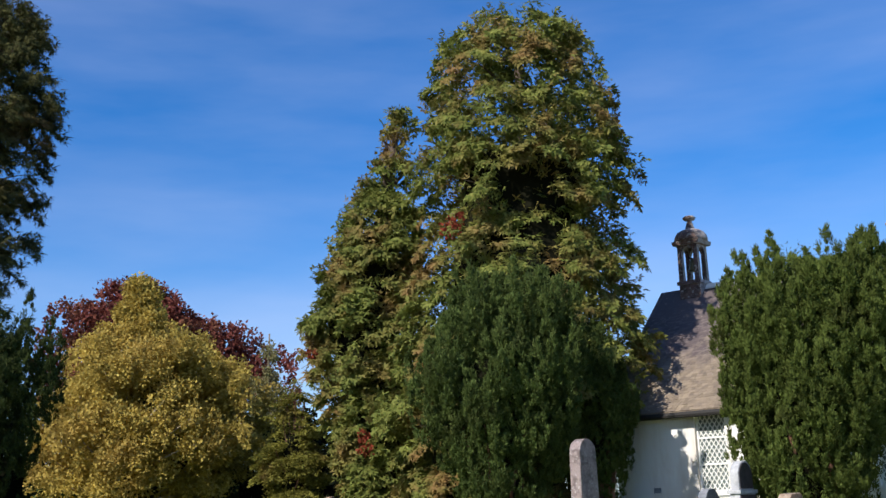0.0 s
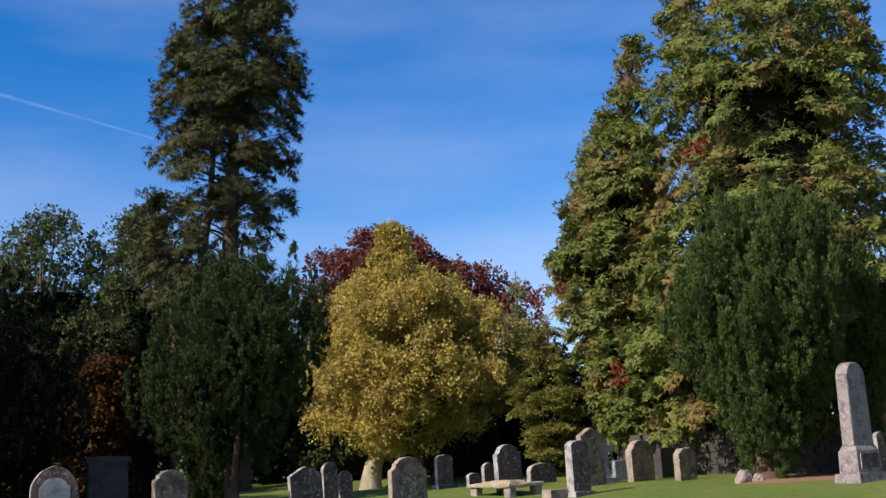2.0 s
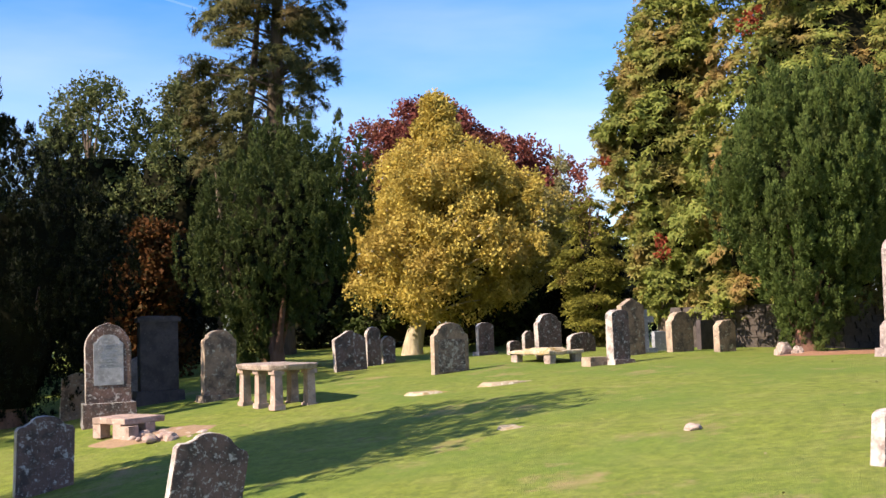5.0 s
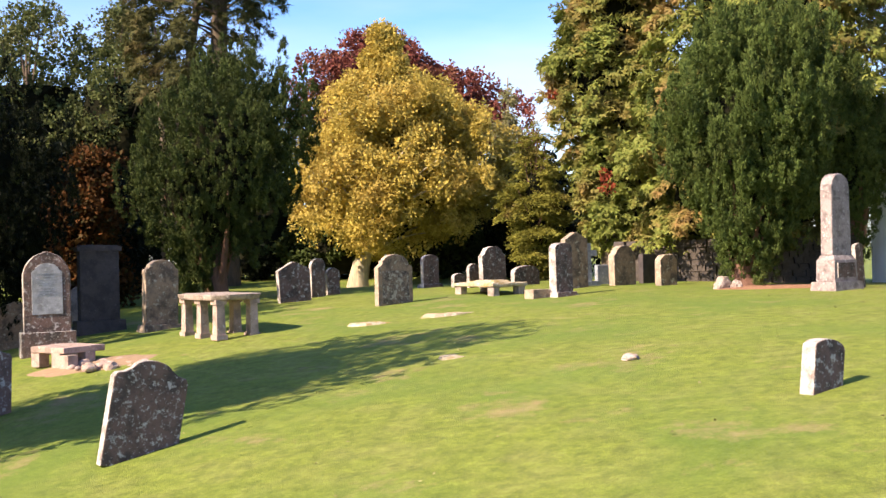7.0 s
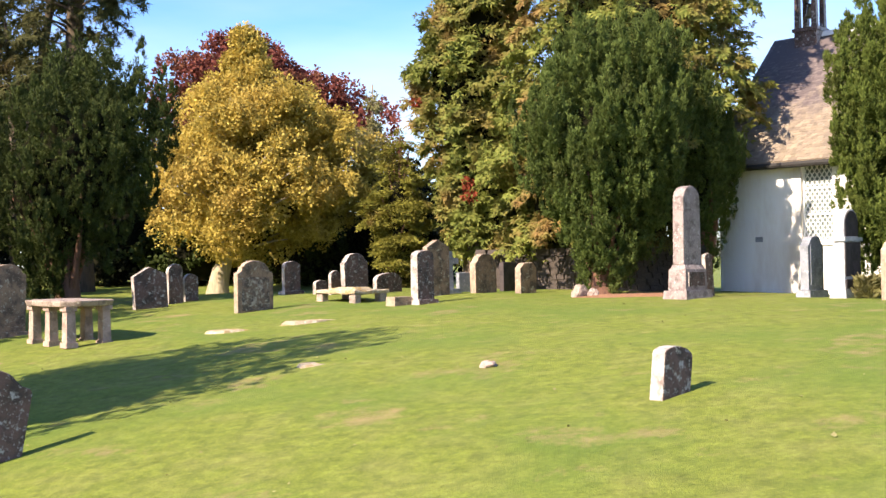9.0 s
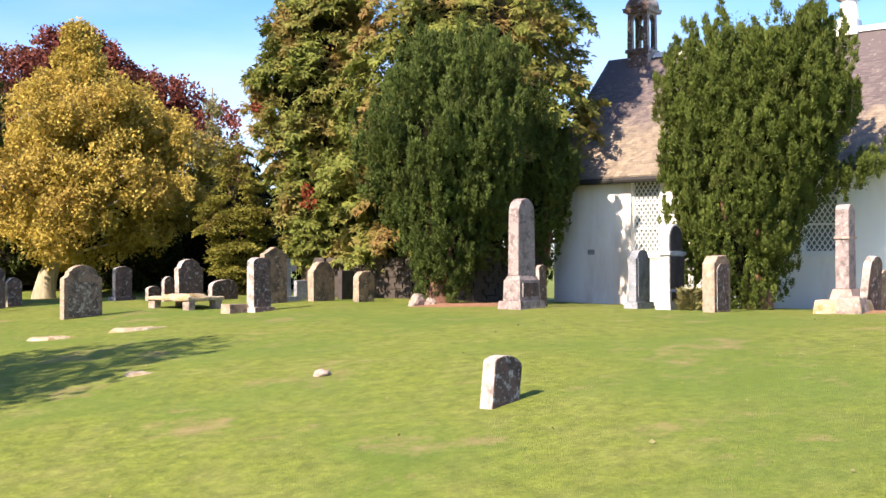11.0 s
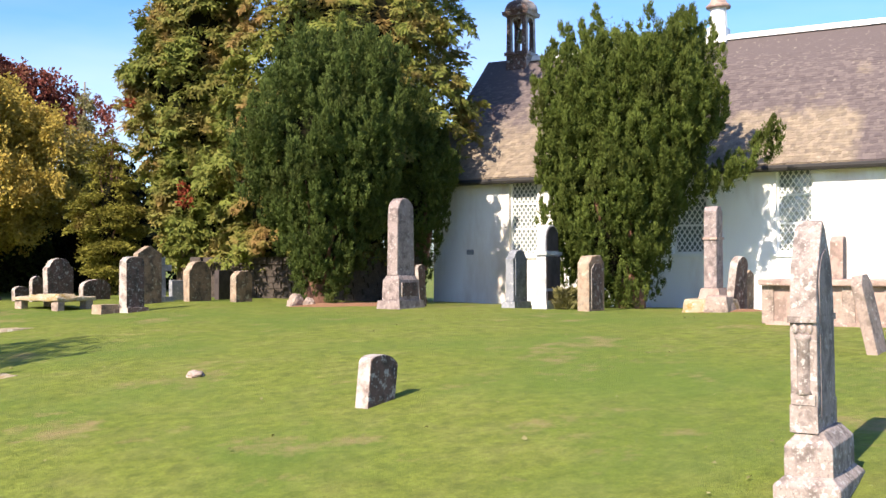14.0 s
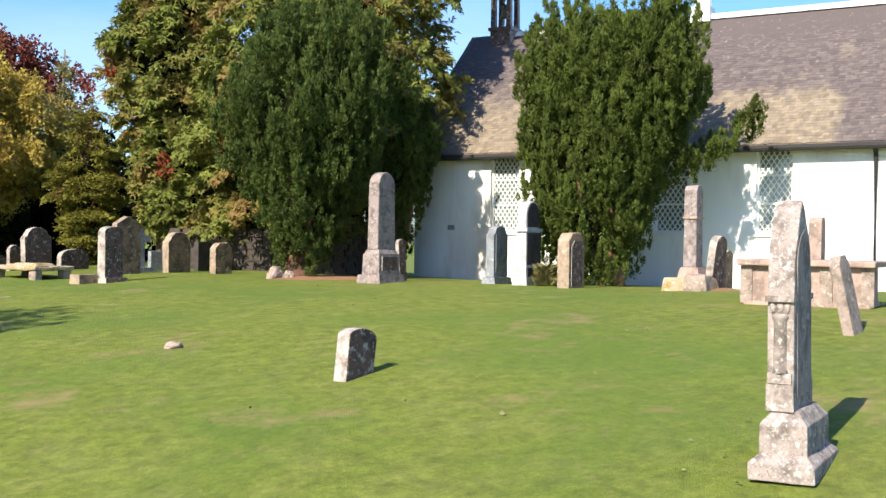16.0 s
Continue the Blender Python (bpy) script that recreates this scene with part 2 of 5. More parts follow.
RUSSET = leaf_material("russet_leaves", [(0.07, 0.032, 0.012), (0.13, 0.052, 0.016), (0.05, 0.045, 0.018)], None, through=0.25)
PALE_LEAF = leaf_material("pale_birch_leaves", [(0.17, 0.16, 0.06), (0.26, 0.24, 0.10), (0.33, 0.30, 0.15)], None, through=0.3)
RED_LEAF = leaf_material("red_creeper_leaves", [(0.20, 0.035, 0.022), (0.30, 0.075, 0.035)], None, through=0.3)
# near black, without gloss: paints the shade deep inside the crowns
SHADE_CORE = plain_material("crown_shade_black", (0.012, 0.012, 0.007), 1.0, 0.4, 5)
SHADE_CORE.node_tree.nodes["Principled BSDF"].inputs["Specular IOR Level"].default_value = 0.0
BARK_RED = bark_material("yew_bark", (0.20, 0.10, 0.065))
BARK_GREY = bark_material("grey_bark", (0.28, 0.23, 0.16))
BARK_PALE = bark_material("pale_maple_bark", (0.48, 0.40, 0.27))
BARK_STEM = bark_material("brown_conifer_bark", (0.125, 0.09, 0.058))
BARK_DARK = bark_material("dark_bark", (0.12, 0.085, 0.06))
STONE_PALE = stone_material("pale_lichened_sandstone", (0.37, 0.285, 0.24), (0.19, 0.145, 0.12), (0.52, 0.46, 0.40), 0.36, 1.4)
STONE_ASH = stone_material("lichen_white_sandstone", (0.38, 0.31, 0.28), (0.18, 0.145, 0.13), (0.54, 0.495, 0.46), 0.48, 1.9)
STONE_ROSE = stone_material("rose_grey_stone", (0.33, 0.265, 0.25), (0.16, 0.125, 0.118), (0.46, 0.41, 0.39), 0.36, 1.3)
# edge lightens the stones' sides against their fronts, as sunlight would
STONE_BROWN = stone_material("brown_sandstone", (0.30, 0.19, 0.125), (0.11, 0.075, 0.055), (0.46, 0.39, 0.30), 0.36, edge=0.45)
STONE_DARK = stone_material("dark_weathered_stone", (0.15, 0.088, 0.072), (0.06, 0.042, 0.036), (0.42, 0.38, 0.35), 0.42, edge=0.9)
STONE_WORN = stone_material("mottled_worn_sandstone", (0.20, 0.125, 0.088), (0.07, 0.048, 0.038), (0.44, 0.37, 0.30), 0.62, 1.6)
STONE_PINK = stone_material("pink_sandstone", (0.44, 0.31, 0.26), (0.25, 0.18, 0.15), (0.54, 0.47, 0.41), 0.25)
STONE_MOSS = stone_material("mossy_slab", (0.40, 0.32, 0.22), (0.30, 0.20, 0.06), (0.56, 0.50, 0.38), 0.5)
GRANITE = stone_material("dark_granite", (0.070, 0.055, 0.053), (0.040, 0.032, 0.031), (0.12, 0.10, 0.09), 0.2)
BLUE_STONE = stone_material("blue_grey_stone", (0.27, 0.28, 0.31), (0.17, 0.18, 0.20), (0.46, 0.47, 0.48), 0.4)
MARBLE = stone_material("white_marble", (0.56, 0.56, 0.57), (0.36, 0.36, 0.37), (0.66, 0.66, 0.65), 0.3)
# darker copy of the marble, toned for the tablet that stands in shade
MARBLE_SHADE = stone_material("shade_toned_marble", (0.34, 0.34, 0.36), (0.22, 0.22, 0.23), (0.42, 0.42, 0.42), 0.3)
# masonry colour lowered to hold the shade under the overhanging growth
RUBBLE = stone_material("shaded_rubble_masonry", (0.075, 0.058, 0.048), (0.045, 0.036, 0.031), (0.15, 0.13, 0.11), 0.25)
WHITE_PAINT = plain_material("white_paint", (0.80, 0.80, 0.78), 0.5, 0.06, 8)
GUTTER = plain_material("dark_gutter", (0.022, 0.020, 0.019), 0.8, 0.3, 8)
LEAD = plain_material("pale_ridge_lead", (0.62, 0.62, 0.62), 0.5, 0.15, 3)
BELL_METAL = plain_material("bronze_bell", (0.14, 0.12, 0.06), 0.45, 0.3, 8, 0.8)
SOIL = plain_material("bare_soil", (0.26, 0.17, 0.10), 1.0, 0.4, 9, relief=0.02)
LITTER = plain_material("red_needle_litter", (0.26, 0.13, 0.07), 1.0, 0.5, 14, relief=0.03)


def harl_material():
    """White harled wall: limewash over roughcast, with brown damp stains low down on one stretch."""
    m, nt, b = material("white_harling")
    n = noise_of(nt, 1.1, 5, 0.6, stretch=(1, 1, 0.45))
    c = mixc(nt, n.outputs[0], (0.82, 0.81, 0.785), (0.89, 0.88, 0.86))
    st = noise_of(nt, 0.55, 6, 0.65, stretch=(1.4, 1, 0.35))
    c = mixc(nt, ramp(nt, st.outputs[0], [(0.47, G3(0)), (0.70, G3(0.65))]).outputs[0], c, (0.50, 0.40, 0.32))
    nt.links.new(c, b.inputs["Base Color"])
    b.inputs["Roughness"].default_value = 0.95
    bump(nt, b, noise_of(nt, 45, 5, 0.7).outputs[0], 0.5, 0.015)
    return m


def slate_material():
    m, nt, b = material("stone_slates")
    oi = nt.nodes.new("ShaderNodeObjectInfo")
    geo = nt.nodes.new("ShaderNodeNewGeometry")
    add = nt.nodes.new("ShaderNodeMath")
    add.operation = "ADD"
    nt.links.new(oi.outputs["Random"], add.inputs[0])
    nt.links.new(geo.outputs["Random Per Island"], add.inputs[1])
    fr = nt.nodes.new("ShaderNodeMath")
    fr.operation = "FRACT"
    nt.links.new(add.outputs[0], fr.inputs[0])
    c = ramp(nt, fr.outputs[0], [(0, (0.085, 0.066, 0.066)), (0.5, (0.112, 0.088, 0.085)), (1, (0.145, 0.115, 0.108))]).outputs[0]
    tcg = nt.nodes.new("ShaderNodeNewGeometry")
    # buff lichen on the older slates: the lower slope, as far as the newer stretch that stays purple-grey
    along = nt.nodes.new("ShaderNodeVectorMath")
    along.operation = "DOT_PRODUCT"
    along.inputs[1].default_value = (math.cos(radians(-44.8)), math.sin(radians(-44.8)), 0)
    nt.links.new(tcg.outputs["Position"], along.inputs[0])
    high = nt.nodes.new("ShaderNodeSeparateXYZ")
    nt.links.new(tcg.outputs["Position"], high.inputs[0])
    big = nd(nt, "ShaderNodeTexNoise", Scale=0.55, Detail=7.0, Roughness=0.68)
    nt.links.new(tcg.outputs["Position"], big.inputs["Vector"])

    def calc(op, a, b):
        n = nt.nodes.new("ShaderNodeMath")
        n.operation = op
        for sock, v in zip(n.inputs, (a, b)):
            if isinstance(v, (int, float)):
                sock.default_value = v
            else:
                nt.links.new(v, sock)
        return n.outputs[0]
    end = 7.40 * math.cos(radians(-44.8)) + 29.30 * math.sin(radians(-44.8)) + 11.2
    wander = calc("MULTIPLY", calc("SUBTRACT", big.outputs[0], 0.5), 5.5)
    low = ramp(nt, calc("MULTIPLY", calc("SUBTRACT", calc("ADD", 5.95, wander), high.outputs["Z"]), 0.9), [(0.0, G3(0)), (0.7, G3(1))]).outputs[0]
    left = ramp(nt, calc("MULTIPLY", calc("SUBTRACT", calc("ADD", end, calc("MULTIPLY", wander, 0.12)), along.outputs["Value"]), 2.0), [(0.0, G3(0)), (0.6, G3(1))]).outputs[0]
    speck = nd(nt, "ShaderNodeTexNoise", Scale=4.5, Detail=5.0, Roughness=0.7)
    nt.links.new(tcg.outputs["Position"], speck.inputs["Vector"])
    buff = mixc(nt, fr.outputs[0], (0.180, 0.142, 0.100), (0.290, 0.232, 0.162))
    amount = calc("MULTIPLY", calc("MULTIPLY", low, left), ramp(nt, speck.outputs[0], [(0.34, G3(0.45)), (0.56, G3(0.95))]).outputs[0])
    c = mixc(nt, amount, c, buff)
    sm = nd(nt, "ShaderNodeTexNoise", Scale=7.0, Detail=6.0, Roughness=0.7)
    nt.links.new(tcg.outputs["Position"], sm.inputs["Vector"])
    c = mixc(nt, ramp(nt, sm.outputs[0], [(0.60, G3(0)), (0.70, G3(0.6))]).outputs[0], c, (0.36, 0.31, 0.25))
    nt.links.new(c, b.inputs["Base Color"])
    b.inputs["Roughness"].default_value = 0.85
    bump(nt, b, sm.outputs[0], 0.4, 0.02)
    return m


def glass_material():
    m, nt, b = material("sky_lightened_glass")
    # base colour lightened to paint in the sky that the panes reflect
    b.inputs["Base Color"].default_value = (0.17, 0.20, 0.19, 1)
    b.inputs["Roughness"].default_value = 0.06
    b.inputs["Specular IOR Level"].default_value = 1.0
    n = noise_of(nt, 6, 3)
    bump(nt, b, n.outputs[0], 0.3, 0.02)
    return m


HARL, SLATE, GLASS = harl_material(), slate_material(), glass_material()

# ---- helpers of this scene ----
def ground_z(x, y):
    u, v = 20 * math.tanh(x / 20), 12 + 18 * math.tanh((y - 12) / 18)
    near = 1.25 * math.exp(-(x * x + y * y) / 9.0)                          # the path itself
    dip = 0.40 * math.exp(-((x + 7.5) ** 2 / 50 + (y - 38) ** 2 / 24))      # hollow under the maple
    return -1.4891 + 0.19479 * u + 0.1518 * v - 0.00239 * u * u - 0.00791 * u * v - 0.00235 * v * v + near - dip


def link_bm(name, bm, mat, smooth=False):
    me = bpy.data.meshes.new(name)
    bm.normal_update()
    bm.to_mesh(me)
    bm.free()
    me.materials.append(mat)
    if smooth:
        for p in me.polygons:
            p.use_smooth = True
    return new(name, me)


def part(name, bm, mat, parent, label="", smooth=False):
    ob = link_bm(name, bm, mat, smooth)
    ob.parent = parent
    if label:
        ob["label"] = label
    return ob


def thing(name, x, y, rz=0.0, label="", category="", group="", sink=0.0, tilt=0.0, lean=0.0, z=None):
    ob = new(name)
    ob.empty_display_size = 0.2
    ob.matrix_world = pose(x, y, (ground_z(x, y) if z is None else z) - sink, tilt, lean, rz)
    return tagged(ob, label, category, group)


def box(bm, x0, x1, y0, y1, z0, z1, taper=0.0):
    t = taper
    v = [bm.verts.new(p) for p in ((x0, y0, z0), (x1, y0, z0), (x1, y1, z0), (x0, y1, z0), (x0 + t, y0 + t, z1), (x1 - t, y0 + t, z1), (x1 - t, y1 - t, z1), (x0 + t, y1 - t, z1))]
    for f in ((3, 2, 1, 0), (4, 5, 6, 7), (0, 1, 5, 4), (1, 2, 6, 5), (2, 3, 7, 6), (3, 0, 4, 7)):
        bm.faces.new([v[i] for i in f])


def soft(bm, width, seed=0.0, rough=0.0, cuts=0):
    """Bevelled, slightly worn edges."""
    if cuts:
        bmesh.ops.subdivide_edges(bm, edges=[e for e in bm.edges if e.calc_length() > 0.12], cuts=cuts, use_grid_fill=True)
    if width:
        hard = [e for e in bm.edges if len(e.link_faces) == 2 and e.calc_face_angle(0) > 0.5]
        bmesh.ops.bevel(bm, geom=hard, offset=width, segments=2, profile=0.6, affect="EDGES")
    if rough:
        for v in bm.verts:
            v.co += noise.noise_vector(v.co * 5 + Vector((seed, seed * 2, 0))) * rough + noise.noise_vector(v.co * 17 + Vector((seed, 0, 3))) * rough * 0.4
    return bm


def bm_box(x0, x1, y0, y1, z0, z1, taper=0.0, bevel=0.012, seed=0.0, rough=0.006, cuts=0):
    bm = bmesh.new()
    box(bm, x0, x1, y0, y1, z0, z1, taper)
    return soft(bm, bevel, seed, rough, cuts)


def outline(shape, w, h):
    """Front outline of a headstone, from its left foot over the top to its right foot."""
    a = w / 2
    arc = lambda cx, cz, rx, rz, t0, t1, n: [(cx + rx * math.cos(radians(t0 + (t1 - t0) * i / n)), cz + rz * math.sin(radians(t0 + (t1 - t0) * i / n))) for i in range(n + 1)]
    if shape == "round":
        top = arc(0, h - a * 0.9, a, a * 0.9, 180, 0, 12)
    elif shape == "low_round":
        top = arc(0, h - a * 0.42, a, a * 0.42, 180, 0, 10)
    elif shape == "peak":
        top = [(-a, h - a * 0.45), (-a * 0.1, h), (a * 0.1, h), (a, h - a * 0.45)]
    elif shape == "clipped":
        top = [(-a, h - a * 0.5), (-a * 0.5, h - a * 0.06), (a * 0.5, h), (a, h - a * 0.5)]
    elif shape == "shoulder":
        top = [(-a, h - a * 0.62)] + arc(-a, h - a * 0.26, a * 0.28, a * 0.3, -80, 0, 3) + arc(0, h - a * 0.32, a * 0.66, a * 0.32, 170, 10, 8) + arc(a, h - a * 0.26, a * 0.28, a * 0.3, 180, 260, 3) + [(a, h - a * 0.62)]
    elif shape == "ogee":
        top = [(-a, h - a * 0.5), (-a * 0.92, h - a * 0.38), (-a * 0.7, h - a * 0.33)] + arc(0, h - a * 0.3, a * 0.55, a * 0.3, 165, 15, 7) + [(a * 0.7, h - a * 0.33), (a * 0.92, h - a * 0.38), (a, h - a * 0.5)]
    elif shape == "gothic":
        top = arc(a * 0.35, h - a * 1.15, a * 1.35, a * 1.22, 180, 118, 6)[:-1] + [(0, h)] + arc(-a * 0.35, h - a * 1.15, a * 1.35, a * 1.22, 62, 0, 6)[1:]
    else:
        top = [(-a, h - 0.01), (-a * 0.5, h), (a * 0.4, h - 0.008), (a, h - 0.02)]
    return [(-a, 0.0)] + top + [(a, 0.0)]


def slab(pts, t, bevel=0.015, seed=0.0, rough=0.008, y0=None):
    """A stone slab of that outline (x, z) and thickness, standing on z = 0."""
    bm = bmesh.new()
    y = -t / 2 if y0 is None else y0
    fr = [bm.verts.new((x, y, z)) for x, z in pts]
    bk = [bm.verts.new((x, y + t, z)) for x, z in pts]
    n = len(pts)
    bm.faces.new(fr)
    bm.faces.new(bk[::-1])
    for i in range(n):
        j = (i + 1) % n
        bm.faces.new((fr[j], fr[i], bk[i], bk[j]))
    bmesh.ops.recalc_face_normals(bm, faces=bm.faces)
    return soft(bm, min(bevel, t * 0.2), seed, rough)


def tube(bm, pts, radii, n=8):
    rings = []
    for i, p in enumerate(pts):
        d = (Vector(pts[min(i + 1, len(pts) - 1)]) - Vector(pts[max(i - 1, 0)])).normalized()
        s = d.orthogonal().normalized()
        q = d.cross(s)
        rings.append([bm.verts.new(Vector(p) + (s * math.cos(k * 2 * math.pi / n) + q * math.sin(k * 2 * math.pi / n)) * radii[i]) for k in range(n)])
    for a, b in zip(rings, rings[1:]):
        # match the start of the two rings so that the skin is not twisted
        o = min(range(n), key=lambda k: (b[k].co - a[0].co).length)
        for k in range(n):
            bm.faces.new((a[k], a[(k + 1) % n], b[(k + 1 + o) % n], b[(k + o) % n]))
    bm.faces.new(rings[-1])


def lathe(bm, prof, n=12, cx=0.0, cy=0.0):
    rings = [[bm.verts.new((cx + r * math.cos(2 * math.pi * k / n), cy + r * math.sin(2 * math.pi * k / n), z)) for k in range(n)] for z, r in prof]
    for a, b in zip(rings, rings[1:]):
        for k in range(n):
            bm.faces.new((a[k], a[(k + 1) % n], b[(k + 1) % n], b[k]))
    bm.faces.new(rings[0][::-1])
    bm.faces.new(rings[-1])


# ---- foliage ----
def spray_mesh(name, base, way, length, width, mat, rng, curl=0.15, face=None, loose=0.55, corners=4, toward=None):
    """Many small sprays, needles or leaves, each its own island; face: the way their flat sides look."""
    n = len(base)
    way = way / np.linalg.norm(way, axis=1)[:, None]
    rnd = rng.normal(size=(n, 3))
    side = np.cross(way, rnd if face is None else face + rnd * loose)
    side /= np.linalg.norm(side, axis=1)[:, None] + 1e-9
    up = np.cross(side, way)
    if toward is not None:
        side = np.where((up * toward).sum(1)[:, None] > 0, -side, side)
    L = (length * rng.uniform(0.6, 1.35, n))[:, None]
    W = (width * rng.uniform(0.6, 1.3, n))[:, None]
    v = np.empty((n, corners, 3), np.float32)
    if corners == 3:
        v[:, 0], v[:, 1], v[:, 2] = base + side * W, base - side * W, base + way * L
    else:
        v[:, 0] = base
        v[:, 1] = base + way * L * 0.5 + side * W + up * L * curl
        v[:, 2] = base + way * L
        v[:, 3] = base + way * L * 0.5 - side * W + up * L * curl
    me = bpy.data.meshes.new(name)
    me.vertices.add(n * corners)
    me.vertices.foreach_set("co", v.ravel())
    me.loops.add(n * corners)
    me.loops.foreach_set("vertex_index", np.arange(n * corners, dtype=np.int32))
    me.polygons.add(n)
    me.polygons.foreach_set("loop_start", np.arange(0, n * corners, corners, dtype=np.int32))
    me.update(calc_edges=True)
    me.materials.append(mat)
    return new(name, me)


def profile_at(rows, z):
    zs = [r[0] for r in rows]
    return np.interp(z, zs, [r[1] for r in rows]), np.interp(z, zs, [r[2] for r in rows])


def lobes(rows, n, size, rng, depth=0.9, inner=0.2, shell=0.12, tall=0.8):
    """Centres and sizes of the clumps that make up a crown of that outline."""
    z = np.linspace(rows[0][0], rows[-1][0], 200)
    l, r = profile_at(rows, z)
    w = np.maximum(r - l, 0.3 * (r - l).max())
    zz = np.interp(rng.uniform(0, 1, n), np.cumsum(w) / w.sum(), z)
    l, r = profile_at(rows, zz)
    s = rng.uniform(*size, n) * np.clip((r - l) / 2.2, 0.45, 1.0)
    th = rng.uniform(0, 2 * np.pi, n)
    k = np.where(rng.uniform(0, 1, n) < inner, np.sqrt(rng.uniform(0.05, 0.7, n)), np.minimum(0.95 + rng.normal(0, shell * 0.75, n), 1.12))
    zz = np.minimum(zz, rows[-1][0] - s * tall * rng.uniform(0.75, 1.3, n))
    l, r = profile_at(rows, zz + s * tall * 0.3)
    hw = np.maximum((r - l) / 2 - s * 0.95, 0.02)
    c = np.stack([(l + r) / 2 + hw * k * np.cos(th), depth * hw * k * np.sin(th), zz], 1)
    return c, s


def dress(c, s, per, axes, rng, lift, out, jitter, lean_out=0.15, taper=0.0, thick=(0.6, 1.06)):
    """Spray roots and directions on clumps with centres c and sizes s."""
    m = len(c)
    cnt = np.maximum((per * (s / s.mean()) ** 2).astype(int), 12)
    idx = np.repeat(np.arange(m), cnt)
    d = rng.normal(size=(len(idx), 3))
    d /= np.linalg.norm(d, axis=1)[:, None]
    own = np.array(axes)[None] * rng.uniform(0.7, 1.35, (m, 3))
    rad = s[idx][:, None] * own[idx] * rng.uniform(*thick, len(idx))[:, None]
    p = d * rad
    p[:, :2] *= (1 - taper * np.clip(d[:, 2], 0, 1))[:, None]
    o = c[idx].copy()
    o[:, 2] = 0
    o /= np.linalg.norm(o, axis=1)[:, None] + 1e-6
    p[:, :2] += o[:, :2] * (p[:, 2] * lean_out)[:, None]
    way = d * out + np.array([0, 0, lift]) + o * 0.25 + rng.normal(size=p.shape) * jitter
    return c[idx] + p, way, d / own[idx]


def spaced(c, s, n):
    """Keeps n of the clumps, as far from one another as they can be, with narrow gaps between them."""
    q = c * np.array([1.0, 1.0, 0.42])
    near = np.full(len(c), 1e9)
    kept, k = [], 0
    for _ in range(n):
        kept.append(k)
        near = np.minimum(near, np.linalg.norm(q - q[k], axis=1))
        k = int(np.argmax(near))
    return c[kept], s[kept]


def tufts(c, s, subs, per, axes, rng, lift, out, jitter, tuft=0.09, lean_out=0.15, taper=0.0, thick=(0.80, 1.05), tall=1.3):
    """Spray roots on clumps that are themselves made of small tufts, with shade between the tufts."""
    m = len(c)
    cnt = np.maximum((subs * (s / s.mean()) ** 2).astype(int), 4)
    idx = np.repeat(np.arange(m), cnt)
    d = rng.normal(size=(len(idx), 3))
    d /= np.linalg.norm(d, axis=1)[:, None]
    own = np.array(axes)[None] * rng.uniform(0.7, 1.35, (m, 3))
    p = d * s[idx][:, None] * own[idx] * rng.uniform(*thick, len(idx))[:, None]
    p[:, :2] *= (1 - taper * np.clip(d[:, 2], 0, 1))[:, None]
    o = c[idx].copy()
    o[:, 2] = 0
    o /= np.linalg.norm(o, axis=1)[:, None] + 1e-6
    p[:, :2] += o[:, :2] * (p[:, 2] * lean_out)[:, None]
    p += c[idx]
    r = tuft * rng.uniform(0.6, 1.4, len(p))
    k = np.repeat(np.arange(len(p)), per)
    e = rng.normal(size=(len(k), 3))
    e /= np.linalg.norm(e, axis=1)[:, None]
    way = e * out + d[k] * 0.4 + np.array([0, 0, lift]) + rng.normal(size=e.shape) * jitter
    return p[k] + e * (r[k] * rng.uniform(0.35, 1.0, len(k)))[:, None] * np.array([1, 1, tall]), way, e + d[k] * 0.6


def fronds(c, s, per, rng, long=1.5, wide=0.55, droop=0.55, flare=0.8, hang=1.0):
    """Spray roots on drooping fan-shaped boughs that overlap like thatch, one for each clump."""
    m = len(c)
    a = np.arctan2(c[:, 1], c[:, 0]) + rng.normal(0, 0.55, m)
    o = np.stack([np.cos(a), np.sin(a), np.zeros(m)], 1)
    q = np.stack([-np.sin(a), np.cos(a), np.zeros(m)], 1)
    cnt = np.maximum((per * (s / s.mean()) ** 2).astype(int), 10)
    k = np.repeat(np.arange(m), cnt)
    n = len(k)
    u = rng.uniform(0, 1, n) ** 0.75
    v = np.clip(rng.normal(0, 0.5, n), -1, 1)
    L = (s * long * rng.uniform(0.8, 1.25, m))[k]
    W = (s * wide * rng.uniform(0.75, 1.3, m))[k] * (0.35 + 0.75 * np.sin(np.pi * np.clip(u * 0.85 + 0.1, 0, 1)))
    dr = (droop * rng.uniform(0.6, 1.4, m))[k]
    p = c[k] + o[k] * (L * (u - 0.5))[:, None] + q[k] * (v * W)[:, None]
    p[:, 2] += 0.25 * L - dr * L * u ** 1.7 - 0.45 * np.abs(v) * W
    p += rng.normal(0, 0.03, (n, 3))
    way = o[k] * (0.9 - 0.5 * u)[:, None] + q[k] * (v * flare)[:, None] + rng.normal(0, 0.22, (n, 3))
    way[:, 2] -= hang * (0.15 + u)
    face = o[k] * 0.7 + rng.normal(0, 0.2, (n, 3))
    face[:, 2] += 0.8
    return p, way, face


